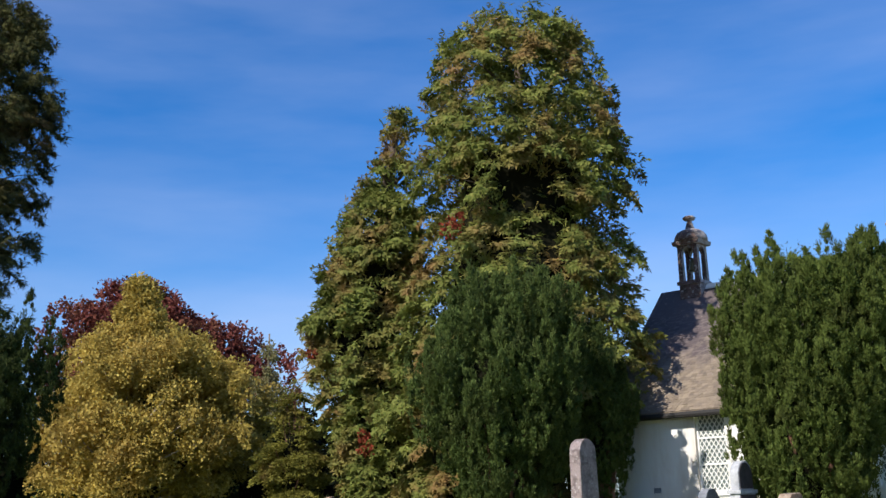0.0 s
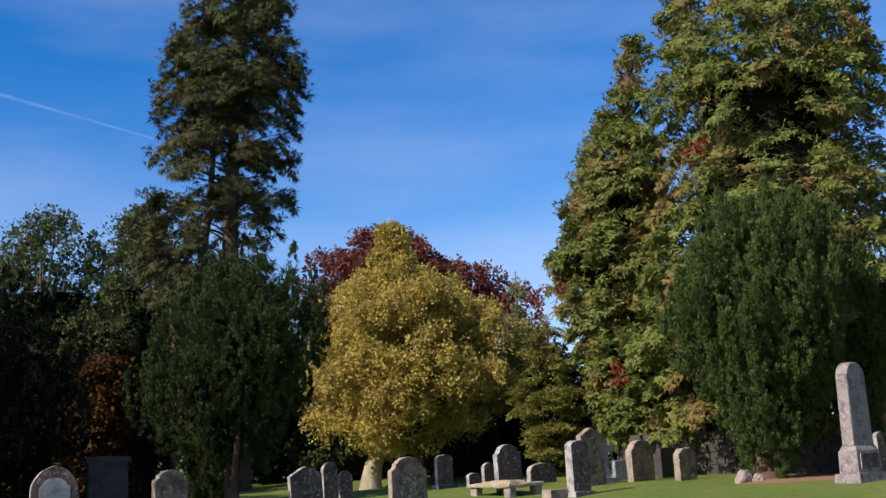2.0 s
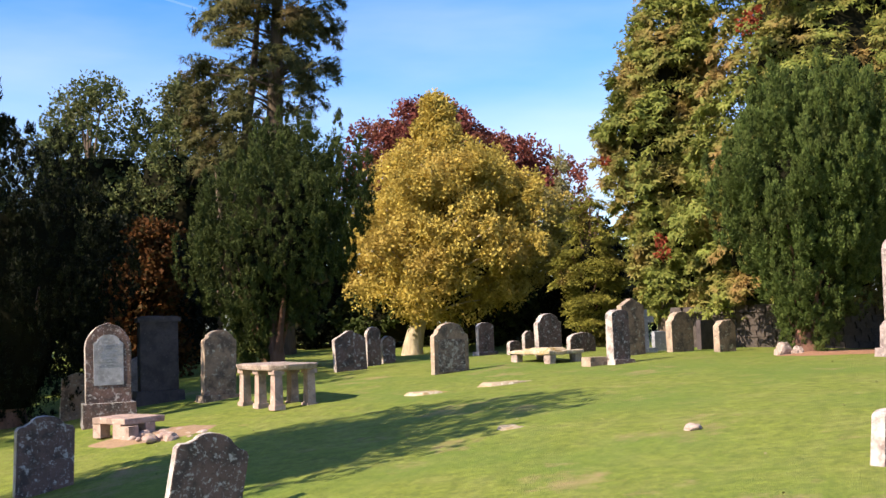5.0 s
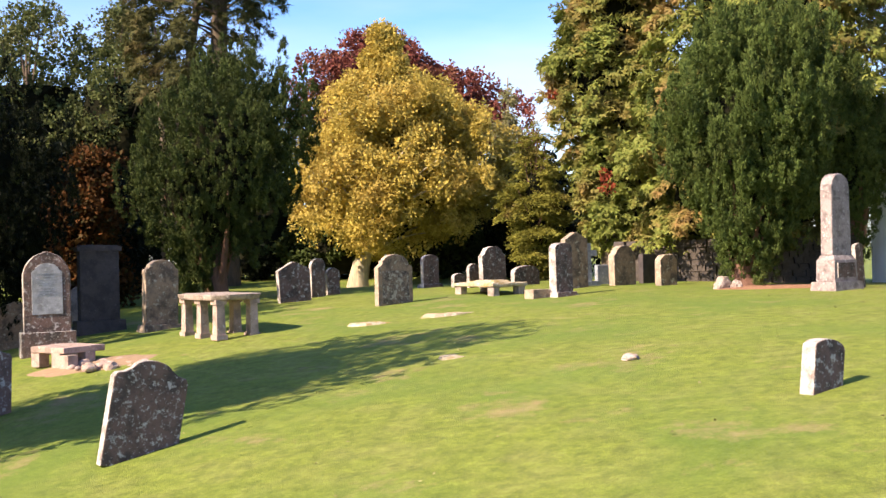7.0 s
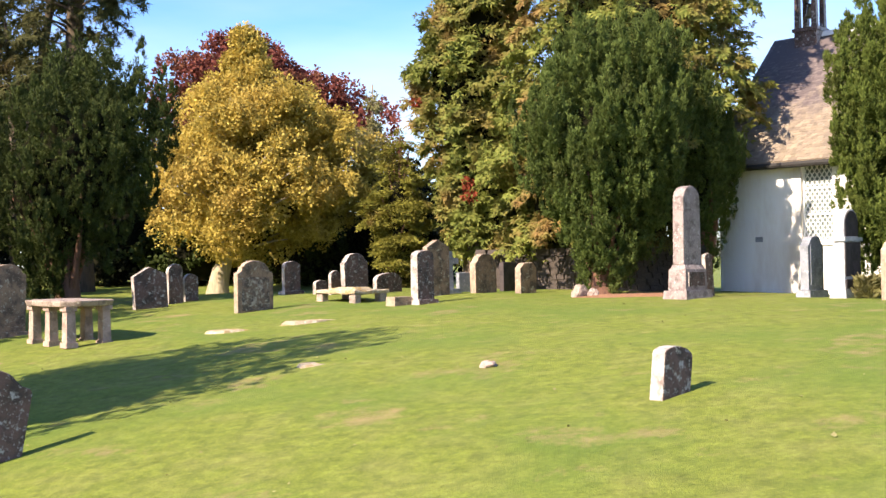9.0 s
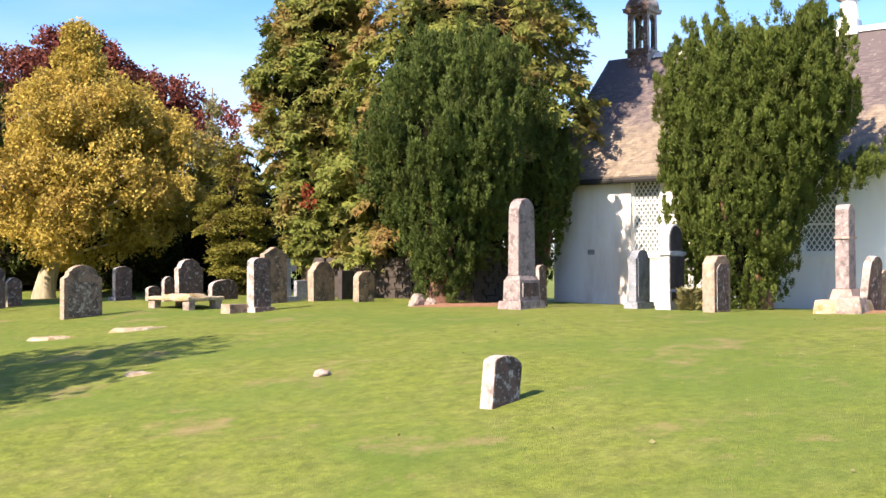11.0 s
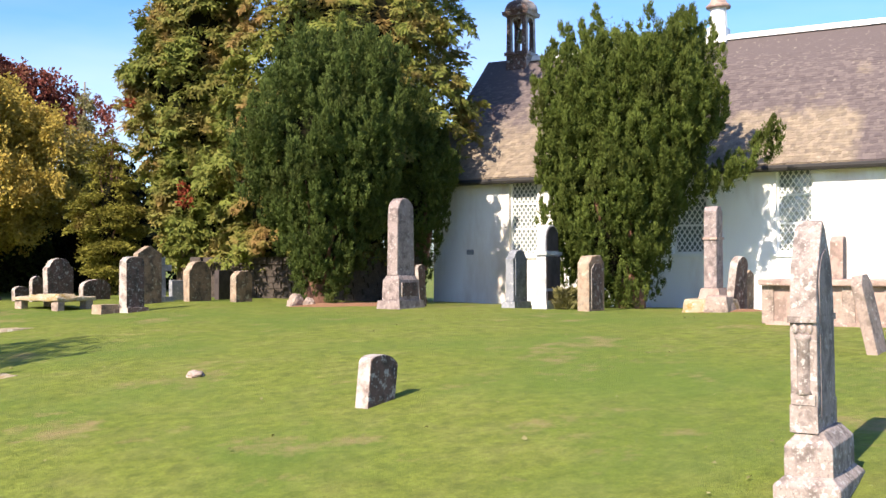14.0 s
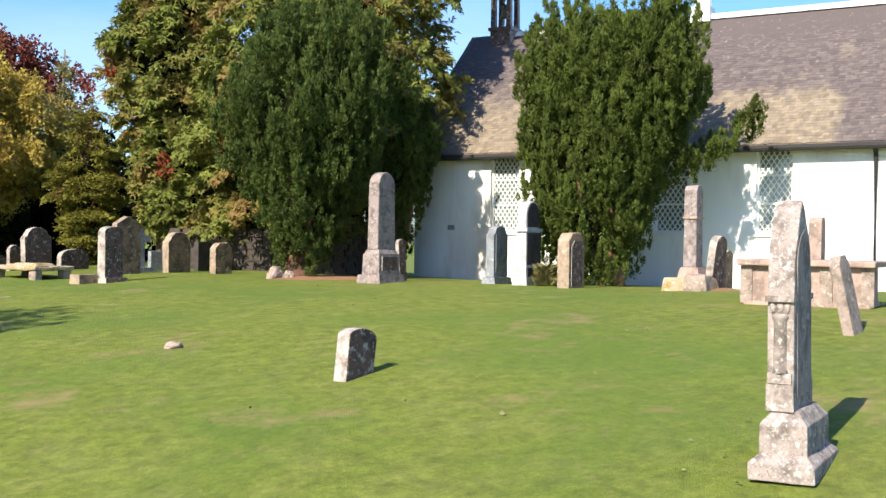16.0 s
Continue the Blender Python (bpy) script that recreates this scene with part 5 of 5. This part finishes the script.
def pilaster_monument(x, y):
    """The near monument: a thick tapering slab with a carved pilaster on its edge, on a two-step base."""
    st = thing("pilaster_monument", x, y, 45, "tall lichened sandstone headstone with carved edge pilaster, stepped base", "gravestone", "gravestones", 0.04, tilt=-0.7)

    def stepped(hx, hy, z0, z1, z2, inset, cx=-0.03):
        """A plinth course whose top slopes inwards all round."""
        bm = bmesh.new()
        rings = [[bm.verts.new((cx + sx * (hx - i), sy * (hy - i) - 0.035, z)) for sx, sy in ((-1, -1), (1, -1), (1, 1), (-1, 1))] for i, z in ((0, z0), (0, z1), (inset, z2))]
        for a, b in zip(rings, rings[1:]):
            for k in range(4):
                bm.faces.new((a[k], a[(k + 1) % 4], b[(k + 1) % 4], b[k]))
        bm.faces.new(rings[0][::-1]), bm.faces.new(rings[2])
        return soft(bm, 0.012, hx * 9, 0.006, 2)
    part("lower_step", stepped(0.445, 0.228, 0, 0.12, 0.185, 0.07), STONE_ASH, st)
    part("upper_step", stepped(0.375, 0.166, 0.175, 0.385, 0.475, 0.075), STONE_ASH, st)
    # a lancet-headed slab: straight sides to the springing, then two arcs to the point
    h, spring, tip, cx = 0.30, 1.26, 1.955, -0.03
    rad = (h * h + (tip - spring) ** 2) / (2 * h)
    end = math.degrees(math.asin((tip - spring) / rad))
    arch = [(cx + h - rad + rad * math.cos(radians(end * k / 9)), spring + rad * math.sin(radians(end * k / 9))) for k in range(10)]
    q = [(cx - h - 0.012, 0.46)] + [(2 * cx - a, b) for a, b in arch] + arch[-2::-1] + [(cx + h + 0.012, 0.46)]
    part("slab", slab(q, 0.185, 0.014, 4, 0.008), STONE_ASH, st, "thick lancet-headed slab blotched with pale lichen")
    for side in (-1, 1):
        e = cx + side * h
        edge = lambda a, b, d, z0, z1, bev, sd: bm_box(min(e - side * 0.03, e + side * a), max(e - side * 0.03, e + side * a), -d, d, z0, z1, 0.0, bev, sd, 0.005)
        part("edge_plinth", edge(0.026, 0, 0.094, 0.47, 0.66, 0.01, 5), STONE_ASH, st)
        part("column_base", edge(0.034, 0, 0.082, 0.665, 0.735, 0.02, 6), STONE_ASH, st)
        bm = bmesh.new()
        lathe(bm, [(0.735, 0.062), (0.765, 0.052), (1.10, 0.048), (1.115, 0.060), (1.135, 0.060), (1.15, 0.05)], 14, e - side * 0.012, 0.0)
        part("colonnette", bm, STONE_ASH, st, "slim engaged colonnette", True)
        bm = bmesh.new()
        for k in (-1, 0, 1):
            bmesh.ops.create_icosphere(bm, subdivisions=2, radius=0.036, matrix=Matrix.Translation((e - side * 0.008, k * 0.05, 1.19)) @ Matrix.Diagonal((0.9, 0.8, 1.3, 1)))
        for v in bm.verts:
            v.co += noise.noise_vector(v.co * 26) * 0.018
        part("capital", bm, STONE_ASH, st, "worn leafy capital", True)
        part("abacus", edge(0.034, 0, 0.098, 1.232, 1.275, 0.01, 7), STONE_ASH, st)
    # darker stone than the slab: the front's shade is put into its colour
    part("inscription_panel", slab([(a + cx, b + 0.56) for a, b in outline("gothic", 0.44, 1.18)], 0.02, 0.005, 8, 0.003, -0.1015), STONE_ROSE, st, "worn inscription face, toned darker for the shaded front")


pilaster_monument(4.695, 6.965)


def rock(name, x, y, r, mat, label, seed, flat=0.6, category="stone", z=None, group=""):
    bm = bmesh.new()
    bmesh.ops.create_icosphere(bm, subdivisions=3, radius=1.0)
    for v in bm.verts:
        q = 1 + 0.35 * noise.noise(v.co * 1.3 + Vector((seed, 0, 0))) + 0.14 * noise.noise(v.co * 3.7 + Vector((0, seed, 0)))
        v.co = Vector((v.co.x * r[0] * q, v.co.y * r[1] * q, max(v.co.z * q, -0.4) * r[2]))
    ob = link_bm(name, bm, mat)
    ob.matrix_world = pose(x, y, (ground_z(x, y) if z is None else z) + r[2] * 0.2, 0, 0, seed * 47 % 360)
    return tagged(ob, label, category, group)


def shaft_on_cairn(x, y):
    """A slim monument on a heap of mossy blocks."""
    st = thing("slim_monument", x, y, 46, "slim pink-grey monument on a mossy block foundation", "gravestone", "gravestones", 0.04)
    part("foundation", bm_box(-0.72, 0.50, -0.42, 0.42, 0, 0.30, 0.05, 0.03, 1, 0.03, 2), STONE_MOSS, st, "mossy tumbled foundation blocks")
    part("foundation_stone", bm_box(-0.78, -0.20, -0.50, 0.0, 0.0, 0.36, 0.05, 0.03, 3, 0.03, 2), STONE_PALE, st)
    part("base", bm_box(-0.33, 0.33, -0.22, 0.22, 0.29, 0.50, 0.05, 0.02, 4), STONE_PINK, st)
    part("shaft", slab([(a, b + 0.49) for a, b in outline("clipped", 0.46, 1.62)], 0.26, 0.025, 5, 0.01), STONE_ROSE, st)
    part("band", bm_box(-0.26, 0.26, -0.145, 0.145, 1.45, 1.50, 0, 0.012), STONE_PINK, st)


shaft_on_cairn(10.62, 19.5)


def table_tomb(x, y):
    st = thing("table_tomb", x, y, -47, "table tomb: thick lichened slab on six stone legs", "tomb", sink=0.05)
    bm = bmesh.new()
    rim = [(-1.04, -0.24), (-0.80, -0.52), (0.80, -0.52), (1.04, -0.24), (1.04, 0.24), (0.80, 0.52), (-0.80, 0.52), (-1.04, 0.24)]
    low, top = ([bm.verts.new((a * f, b * f, z)) for a, b in rim] for f, z in ((0.95, 0.74), (1.0, 0.85)))
    bm.faces.new(low[::-1]), bm.faces.new(top)
    for k in range(8):
        bm.faces.new((low[k], low[(k + 1) % 8], top[(k + 1) % 8], top[k]))
    part("slab", soft(bm, 0.03, 1, 0.012, 1), STONE_PALE, st, "thick rounded slab with lichen")
    for sx in (-0.74, 0.0, 0.74):
        for sy in (-0.34, 0.34):
            bm = bmesh.new()
            box(bm, sx - 0.105, sx + 0.105, sy - 0.085, sy + 0.085, 0.10, 0.66, 0.012)
            box(bm, sx - 0.135, sx + 0.135, sy - 0.11, sy + 0.11, 0.0, 0.098)
            box(bm, sx - 0.13, sx + 0.13, sy - 0.105, sy + 0.105, 0.662, 0.745)
            part("leg", soft(bm, 0.012, sx * 3 + sy, 0.004), STONE_PINK, st)


table_tomb(-7.02, 20.55)


def low_table(x, y):
    st = thing("low_table_tomb", x, y, -50, "low mossy slab raised on short stone blocks", "tomb", sink=0.12)
    st.scale = (1.1, 1.0, 1.0)
    part("slab", bm_box(-0.74, 0.74, -0.50, 0.50, 0.30, 0.385, 0.0, 0.025, 4, 0.02, 4), STONE_MOSS, st, "yellow-mossed slab with broken pieces")
    part("broken_piece", bm_box(-0.10, 0.66, -0.40, 0.10, 0.38, 0.45, 0.05, 0.02, 6, 0.02, 3), STONE_MOSS, st)
    part("broken_piece", bm_box(-0.62, -0.15, -0.2, 0.3, 0.38, 0.42, 0.04, 0.015, 8, 0.02, 3), STONE_MOSS, st)
    for sx, sy in ((-0.60, -0.36), (-0.60, 0.36), (0.60, -0.36), (0.60, 0.36)):
        part("block", bm_box(sx - 0.11, sx + 0.11, sy - 0.09, sy + 0.09, 0, 0.305, 0.0, 0.02, sx + sy, 0.012, 1), STONE_PALE, st)


low_table(-2.15, 25.5)


def broken_tomb(x, y):
    st = thing("collapsed_tomb", x, y, -30, "collapsed low tomb with a broken slab and rubble", "tomb", sink=0.03)
    part("slab", bm_box(-0.85, 0.15, -0.42, 0.42, 0.26, 0.37, 0.0, 0.02, 2, 0.012, 2), STONE_PINK, st)
    for i, (a, b, h) in enumerate(((-0.75, -0.3, 0.27), (-0.1, -0.32, 0.27), (-0.75, 0.3, 0.27), (0.05, 0.1, 0.27), (0.2, -0.36, 0.24))):
        part("block", bm_box(a - 0.12, a + 0.12, b - 0.1, b + 0.1, 0, h, 0, 0.015, i), STONE_PINK, st)
    rng = np.random.default_rng(5)
    for i in range(26):
        a, b, r = rng.uniform(0.0, 1.25), rng.uniform(-0.45, 0.45), rng.uniform(0.05, 0.14)
        bm = bmesh.new()
        bmesh.ops.create_icosphere(bm, subdivisions=2, radius=r)
        for v in bm.verts:
            v.co *= 1 + 0.5 * noise.noise(v.co * 9 + Vector((i, 0, 0)))
            v.co.z *= 0.7
            v.co += Vector((a, b, r * 0.5))
        part("rubble_stone", bm, STONE_PINK if i % 3 else STONE_BROWN, st)


broken_tomb(-8.85, 18.4)


def chest_tomb(x, y):
    st = thing("chest_tomb", x, y, -47, "pink sandstone chest tomb with panelled sides and moulded lid", "tomb", sink=0.05)
    st.scale = (0.9, 1.0, 0.80)
    part("body", bm_box(-0.98, 0.98, -0.40, 0.40, 0, 0.80, 0, 0.015, 1, 0.004, 2), STONE_PINK, st)
    part("lid", bm_box(-1.12, 1.12, -0.53, 0.53, 0.80, 0.92, 0.0, 0.03, 2, 0.008, 3), STONE_PINK, st, "grey moulded lid")
    for sx in (-0.98, -0.33, 0.33, 0.98):
        part("pilaster", bm_box(sx - 0.10, sx + 0.10, -0.43, -0.39, 0.08, 0.798, 0, 0.008, sx), STONE_PALE, st)
    part("base_course", bm_box(-1.02, 1.02, -0.44, 0.44, 0, 0.13, 0.01, 0.012, 4), STONE_PINK, st)


chest_tomb(10.0, 14.6)
headstone(11.57, 16.8, 0.36, 0.80, 0.22, "clipped", STONE_PINK, "slender pink headstone standing behind the chest tomb", 45, base=(0.7, 0.5, 0.58), seed=33)

block = thing("stone_block", -0.97, 23.75, 40, "squared loose stone block in the grass", "stone", sink=0.03)
part("block", bm_box(-0.24, 0.24, -0.16, 0.16, 0, 0.20, 0.01, 0.02, 5), STONE_BROWN, block)
rock("small_boulder", 0.56, 14.34, (0.13, 0.10, 0.07), STONE_PALE, "small pale boulder lying in the lawn", 3)
rock("boulder", 3.10, 24.95, (0.24, 0.18, 0.22), STONE_PALE, "pale boulder at the foot of the yew", 5)
rock("boulder", 3.38, 24.85, (0.16, 0.13, 0.14), STONE_PALE, "pale boulder at the foot of the yew", 6)
for i, (x, y, a, b) in enumerate(((-3.92, 20.44, 0.55, 0.25), (-2.49, 21.16, 0.70, 0.22), (-1.9, 15.9, 0.32, 0.20))):
    f = thing("ground_slab", x, y, 20 + 17 * i, "flat grave slab sunk level with the turf", "stone", "sunken slabs", sink=0.03)
    bm = bmesh.new()
    rim = [(a * math.cos(q) * (1 + 0.35 * noise.noise((math.cos(q) * 1.5, math.sin(q) * 1.5, i * 7.0))), b * 1.2 * math.sin(q) * (1 + 0.35 * noise.noise((math.cos(q) * 1.5 + 9, math.sin(q) * 1.5, i * 7.0)))) for q in [2 * math.pi * k / 22 for k in range(22)]]
    low, mid = [bm.verts.new((u, v, -0.06)) for u, v in rim], [bm.verts.new((u * 0.8, v * 0.8, 0.042 + 0.012 * noise.noise((u * 4, v * 4, i)))) for u, v in rim]
    bm.faces.new(low[::-1]), bm.faces.new(mid)
    for k in range(22):
        bm.faces.new((low[k], low[(k + 1) % 22], mid[(k + 1) % 22], mid[k]))
    part("slab", bm, STONE_MOSS, f)


def litter_patch(x, y, a, b, seed, mat, label):
    bm = bmesh.new()
    n, c = 28, bm.verts.new((0, 0, 0.05))
    rings = []
    for k in (0.5, 1.0):
        rings.append([bm.verts.new((a * k * math.cos(t) * (1 + 0.3 * noise.noise((math.cos(t) * 2, math.sin(t) * 2, seed))), b * k * math.sin(t) * (1 + 0.3 * noise.noise((math.cos(t) * 2 + 5, math.sin(t) * 2, seed))), 0.045 if k < 1 else -0.03)) for t in [2 * math.pi * i / n for i in range(n)]])
    for i in range(n):
        j = (i + 1) % n
        bm.faces.new((c, rings[0][i], rings[0][j]))
        bm.faces.new((rings[0][i], rings[1][i], rings[1][j], rings[0][j]))
    for v in bm.verts:
        u, w = v.co.x * math.cos(radians(20)) - v.co.y * math.sin(radians(20)), v.co.x * math.sin(radians(20)) + v.co.y * math.cos(radians(20))
        v.co.z += ground_z(x + u, y + w) - ground_z(x, y)
    ob = link_bm("needle_litter", bm, mat, True)
    ob.matrix_world = pose(x, y, ground_z(x, y), 0, 0, 20)
    return tagged(ob, label, "leaf litter", kind="structure")


litter_patch(-8.55, 18.25, 1.35, 0.75, 4, SOIL, "bare trodden earth round the broken tomb")
litter_patch(4.4, 25.0, 1.7, 0.9, 2, LITTER, "red-brown fallen yew needles")
litter_patch(10.9, 19.3, 1.2, 0.7, 3, LITTER, "brown bare earth round the monument")


def boundary_wall():
    """Old rubble wall behind the stones, with rough coping."""
    x0, y0, x1, y1 = 0.9, 30.4, 6.6, 27.4
    L = math.hypot(x1 - x0, y1 - y0)
    w = new("boundary_wall")
    w.matrix_world = pose(x0, y0, ground_z(3, 29), 0, 0, math.degrees(math.atan2(y1 - y0, x1 - x0)))
    tagged(w, "old rubble boundary wall with rough coping stones", "wall", kind="structure")
    part("core", bm_box(0, L, 0.03, 0.40, -0.3, 0.86, 0, 0.01), RUBBLE, w)
    rng = np.random.default_rng(9)
    shared = []
    for k in range(6):
        bm = bmesh.new()
        box(bm, -0.5, 0.5, -0.5, 0.5, -0.5, 0.5, 0.06)
        for v in bm.verts:
            v.co += noise.noise_vector(v.co * 3 + Vector((k * 5, 0, 0))) * 0.12
        me = bpy.data.meshes.new("stone")
        bm.to_mesh(me)
        bm.free()
        me.materials.append(RUBBLE)
        shared.append(me)
    z = -0.05
    while z < 1.0:
        h = 0.16 if z < 0.85 else 0.2
        x = 0.0
        while x < L - 0.1:
            ln = rng.uniform(0.2, 0.42)
            s = new("stone" if z < 0.85 else "coping_stone", shared[rng.integers(6)])
            s.parent = w
            s.matrix_local = pose(x + ln / 2, 0.06 if z < 0.85 else 0.2, z + h / 2, 0, 0, rng.uniform(-3, 3)) @ Matrix.Diagonal((ln * 0.97, 0.2 if z < 0.85 else 0.52, h * rng.uniform(0.9, 1.05), 1))
            x += ln
        z += h


boundary_wall()


def garden_plant(x, y):
    rng = np.random.default_rng(77)
    t = thing("flowering_plant", x, y, 0, "yellowing clump of garden plant beside a headstone", "plant")
    n = 900
    a = rng.uniform(0, 6.28, n)
    b = np.stack([np.cos(a) * rng.uniform(0, 0.2, n), np.sin(a) * rng.uniform(0, 0.2, n), rng.uniform(0, 0.35, n)], 1)
    w = np.stack([np.cos(a), np.sin(a), rng.uniform(0.2, 1.4, n)], 1)
    ob = spray_mesh("foliage", b, w, 0.2, 0.022, PALE_LEAF, rng, 0.2)
    ob.parent = t


garden_plant(8.42, 21.75)


# ---- mown grass, as short blades where the path passes nearest ----
def grass():
    """Longer blades that the mower leaves round the feet of the stones."""
    rng = np.random.default_rng(3)
    feet = [o for o in bpy.data.objects if o.parent is None and o.type == "EMPTY" and o.get("category", "") in ("gravestone", "tomb")]
    base = []
    for o in feet:
        ends = [q.matrix_local @ Vector(k) for q in o.children if q.type == "MESH" for k in q.bound_box]
        if not ends:
            continue
        lo, hi = (Vector([f(e[i] for e in ends) for i in range(3)]) for f in (min, max))
        w, d = max(hi.x - lo.x, 0.2), max(hi.y - lo.y, 0.12)
        n = int(420 * (w + d))
        s = rng.uniform(0, 1, n) * 2 * (w + d)
        off = np.abs(rng.normal(0, 0.05, n))
        u = np.where(s < w, s, np.where(s < w + d, w + off, np.where(s < 2 * w + d, s - w - d, -off)))
        v = np.where(s < w, -off, np.where(s < w + d, s - w, np.where(s < 2 * w + d, d + off, s - 2 * w - d)))
        for a, b in zip(lo.x + u, lo.y + v):
            p = o.matrix_world @ Vector((a, b, 0))
            base.append((p.x, p.y, ground_z(p.x, p.y) + 0.03 * noise.noise((p.x * 0.5, p.y * 0.5, 0)) - 0.005))
    base = np.array(base)
    n = len(base)
    way = np.stack([rng.normal(0, 0.5, n), rng.normal(0, 0.5, n), np.full(n, 0.9)], 1)
    ob = spray_mesh("grass", base, way, 0.085, 0.006, BLADE, rng, 0.1, None, 0.5, 3, base * np.array([-1, -1, 0]))
    ob.data.normals_split_custom_set_from_vertices([(-0.2, -0.1, 0.97)] * len(ob.data.vertices))
    tagged(ob, "longer tufts of grass round the feet of the stones", "grass", kind="stuff")


grass()


def turf():
    """Short mown blades on the stretch of lawn that lies nearest to the path."""
    rng = np.random.default_rng(4)
    n = 160000
    d, a = rng.uniform(4.6, 15.0, n), np.radians(rng.uniform(-38, 34, n))
    x, y = -d * np.sin(a), d * np.cos(a)
    u, v = 20 * np.tanh(x / 20), 12 + 18 * np.tanh((y - 12) / 18)
    z = -1.4891 + 0.19479 * u + 0.1518 * v - 0.00239 * u * u - 0.00791 * u * v - 0.00235 * v * v + 1.25 * np.exp(-(x * x + y * y) / 9.0)
    way = np.stack([rng.normal(0, 0.9, n), rng.normal(0, 0.9, n), np.full(n, 0.5)], 1)
    ob = spray_mesh("turf", np.stack([x, y, z + 0.03 * np.array([noise.noise((p * 0.5, q * 0.5, 0)) for p, q in zip(x, y)]) - 0.008], 1), way, 0.034, 0.003, TURF, rng, 0.1, None, 0.5, 3, np.stack([-x, -y, z * 0], 1))
    ob.data.normals_split_custom_set_from_vertices(np.tile([-0.15, -0.1, 0.98], (n * 3, 1)))
    tagged(ob, "short mown grass blades of the lawn", "grass", kind="stuff")


turf()


def fallen_leaves():
    rng = np.random.default_rng(12)
    n = 170
    d, a = 5.5 + 20 * rng.uniform(0, 1, n), np.radians(rng.uniform(-34, 36, n))
    x, y = d * np.sin(a), d * np.cos(a)
    z = np.array([ground_z(p, q) + 0.03 * noise.noise((p * 0.5, q * 0.5, 0)) for p, q in zip(x, y)])
    way = np.stack([rng.normal(size=n), rng.normal(size=n), rng.uniform(-0.1, 0.3, n)], 1)
    ob = spray_mesh("fallen_leaf_litter", np.stack([x, y, z + 0.022], 1), way, 0.05, 0.02, PALE_LEAF, rng, 0.2, np.tile([0.0, 0.0, 1.0], (n, 1)), 0.3)
    ob.data.normals_split_custom_set_from_vertices([(-0.2, -0.1, 0.97)] * len(ob.data.vertices))
    tagged(ob, "scattered fallen yellow leaves on the lawn", "leaves", kind="stuff")


fallen_leaves()


# ---- slates on the sunny slope ----
def slates():
    dz = (RIDGE - EAVE) / (WALL_W / 2)
    ang = math.atan(dz)
    slope = math.hypot(WALL_W / 2 + 0.28, RIDGE + 0.03 - (EAVE - 0.28 * dz))
    rng = np.random.default_rng(8)
    shared = []
    for k in range(5):
        bm = bmesh.new()
        v = [bm.verts.new(p) for p in ((-0.5, 0, 0.014), (-0.2, -0.008 * k, 0.015), (0.5, 0.007 * k, 0.014), (0.5, 0.24, 0.003), (-0.5, 0.24, 0.003), (-0.5, 0, -0.004), (-0.2, -0.008 * k, -0.004), (0.5, 0.007 * k, -0.004))]
        bm.faces.new((v[0], v[1], v[2], v[3], v[4]))
        bm.faces.new((v[5], v[6], v[1], v[0])), bm.faces.new((v[6], v[7], v[2], v[1]))
        bm.faces.new((v[7], v[3], v[2])), bm.faces.new((v[5], v[0], v[4]))
        me = bpy.data.meshes.new("slate")
        bm.to_mesh(me)
        bm.free()
        me.materials.append(SLATE)
        shared.append(me)
    verts, faces = [], []
    made = 0
    base = pose(0, -0.28, EAVE - 0.28 * dz + 0.152, math.degrees(ang), 0, 0)
    course, s = 0, 0.0
    while s < slope - 0.1:
        step = 0.118 - 0.035 * s / slope
        x = -0.22 - (0.13 if course % 2 else 0)
        while x < WALL_L + 0.2:
            w = rng.uniform(0.10, 0.19)
            m = base @ pose(x + w / 2, s, rng.uniform(0, 0.005), rng.uniform(0, 1.0), 0, rng.uniform(-1.2, 1.2)) @ Matrix.Diagonal((w * 0.97, 1, 1, 1))
            me = shared[rng.integers(5)]
            if made < 300 and 8.6 < x < 12.4:
                ob = new("slate", me)
                ob.parent = church_roof
                ob.matrix_local = m
                made += 1
            else:
                o = len(verts)
                verts.extend([tuple(m @ q.co) for q in me.vertices])
                faces.extend([tuple(o + i for i in p.vertices) for p in me.polygons])
            x += w
        s += step
        course += 1
    me = bpy.data.meshes.new("roof_slating")
    me.from_pydata(verts, [], faces)
    me.materials.append(SLATE)
    ob = new("roof_slating", me)
    ob.parent = church_roof
    tagged(ob, kind="stuff")


slates()
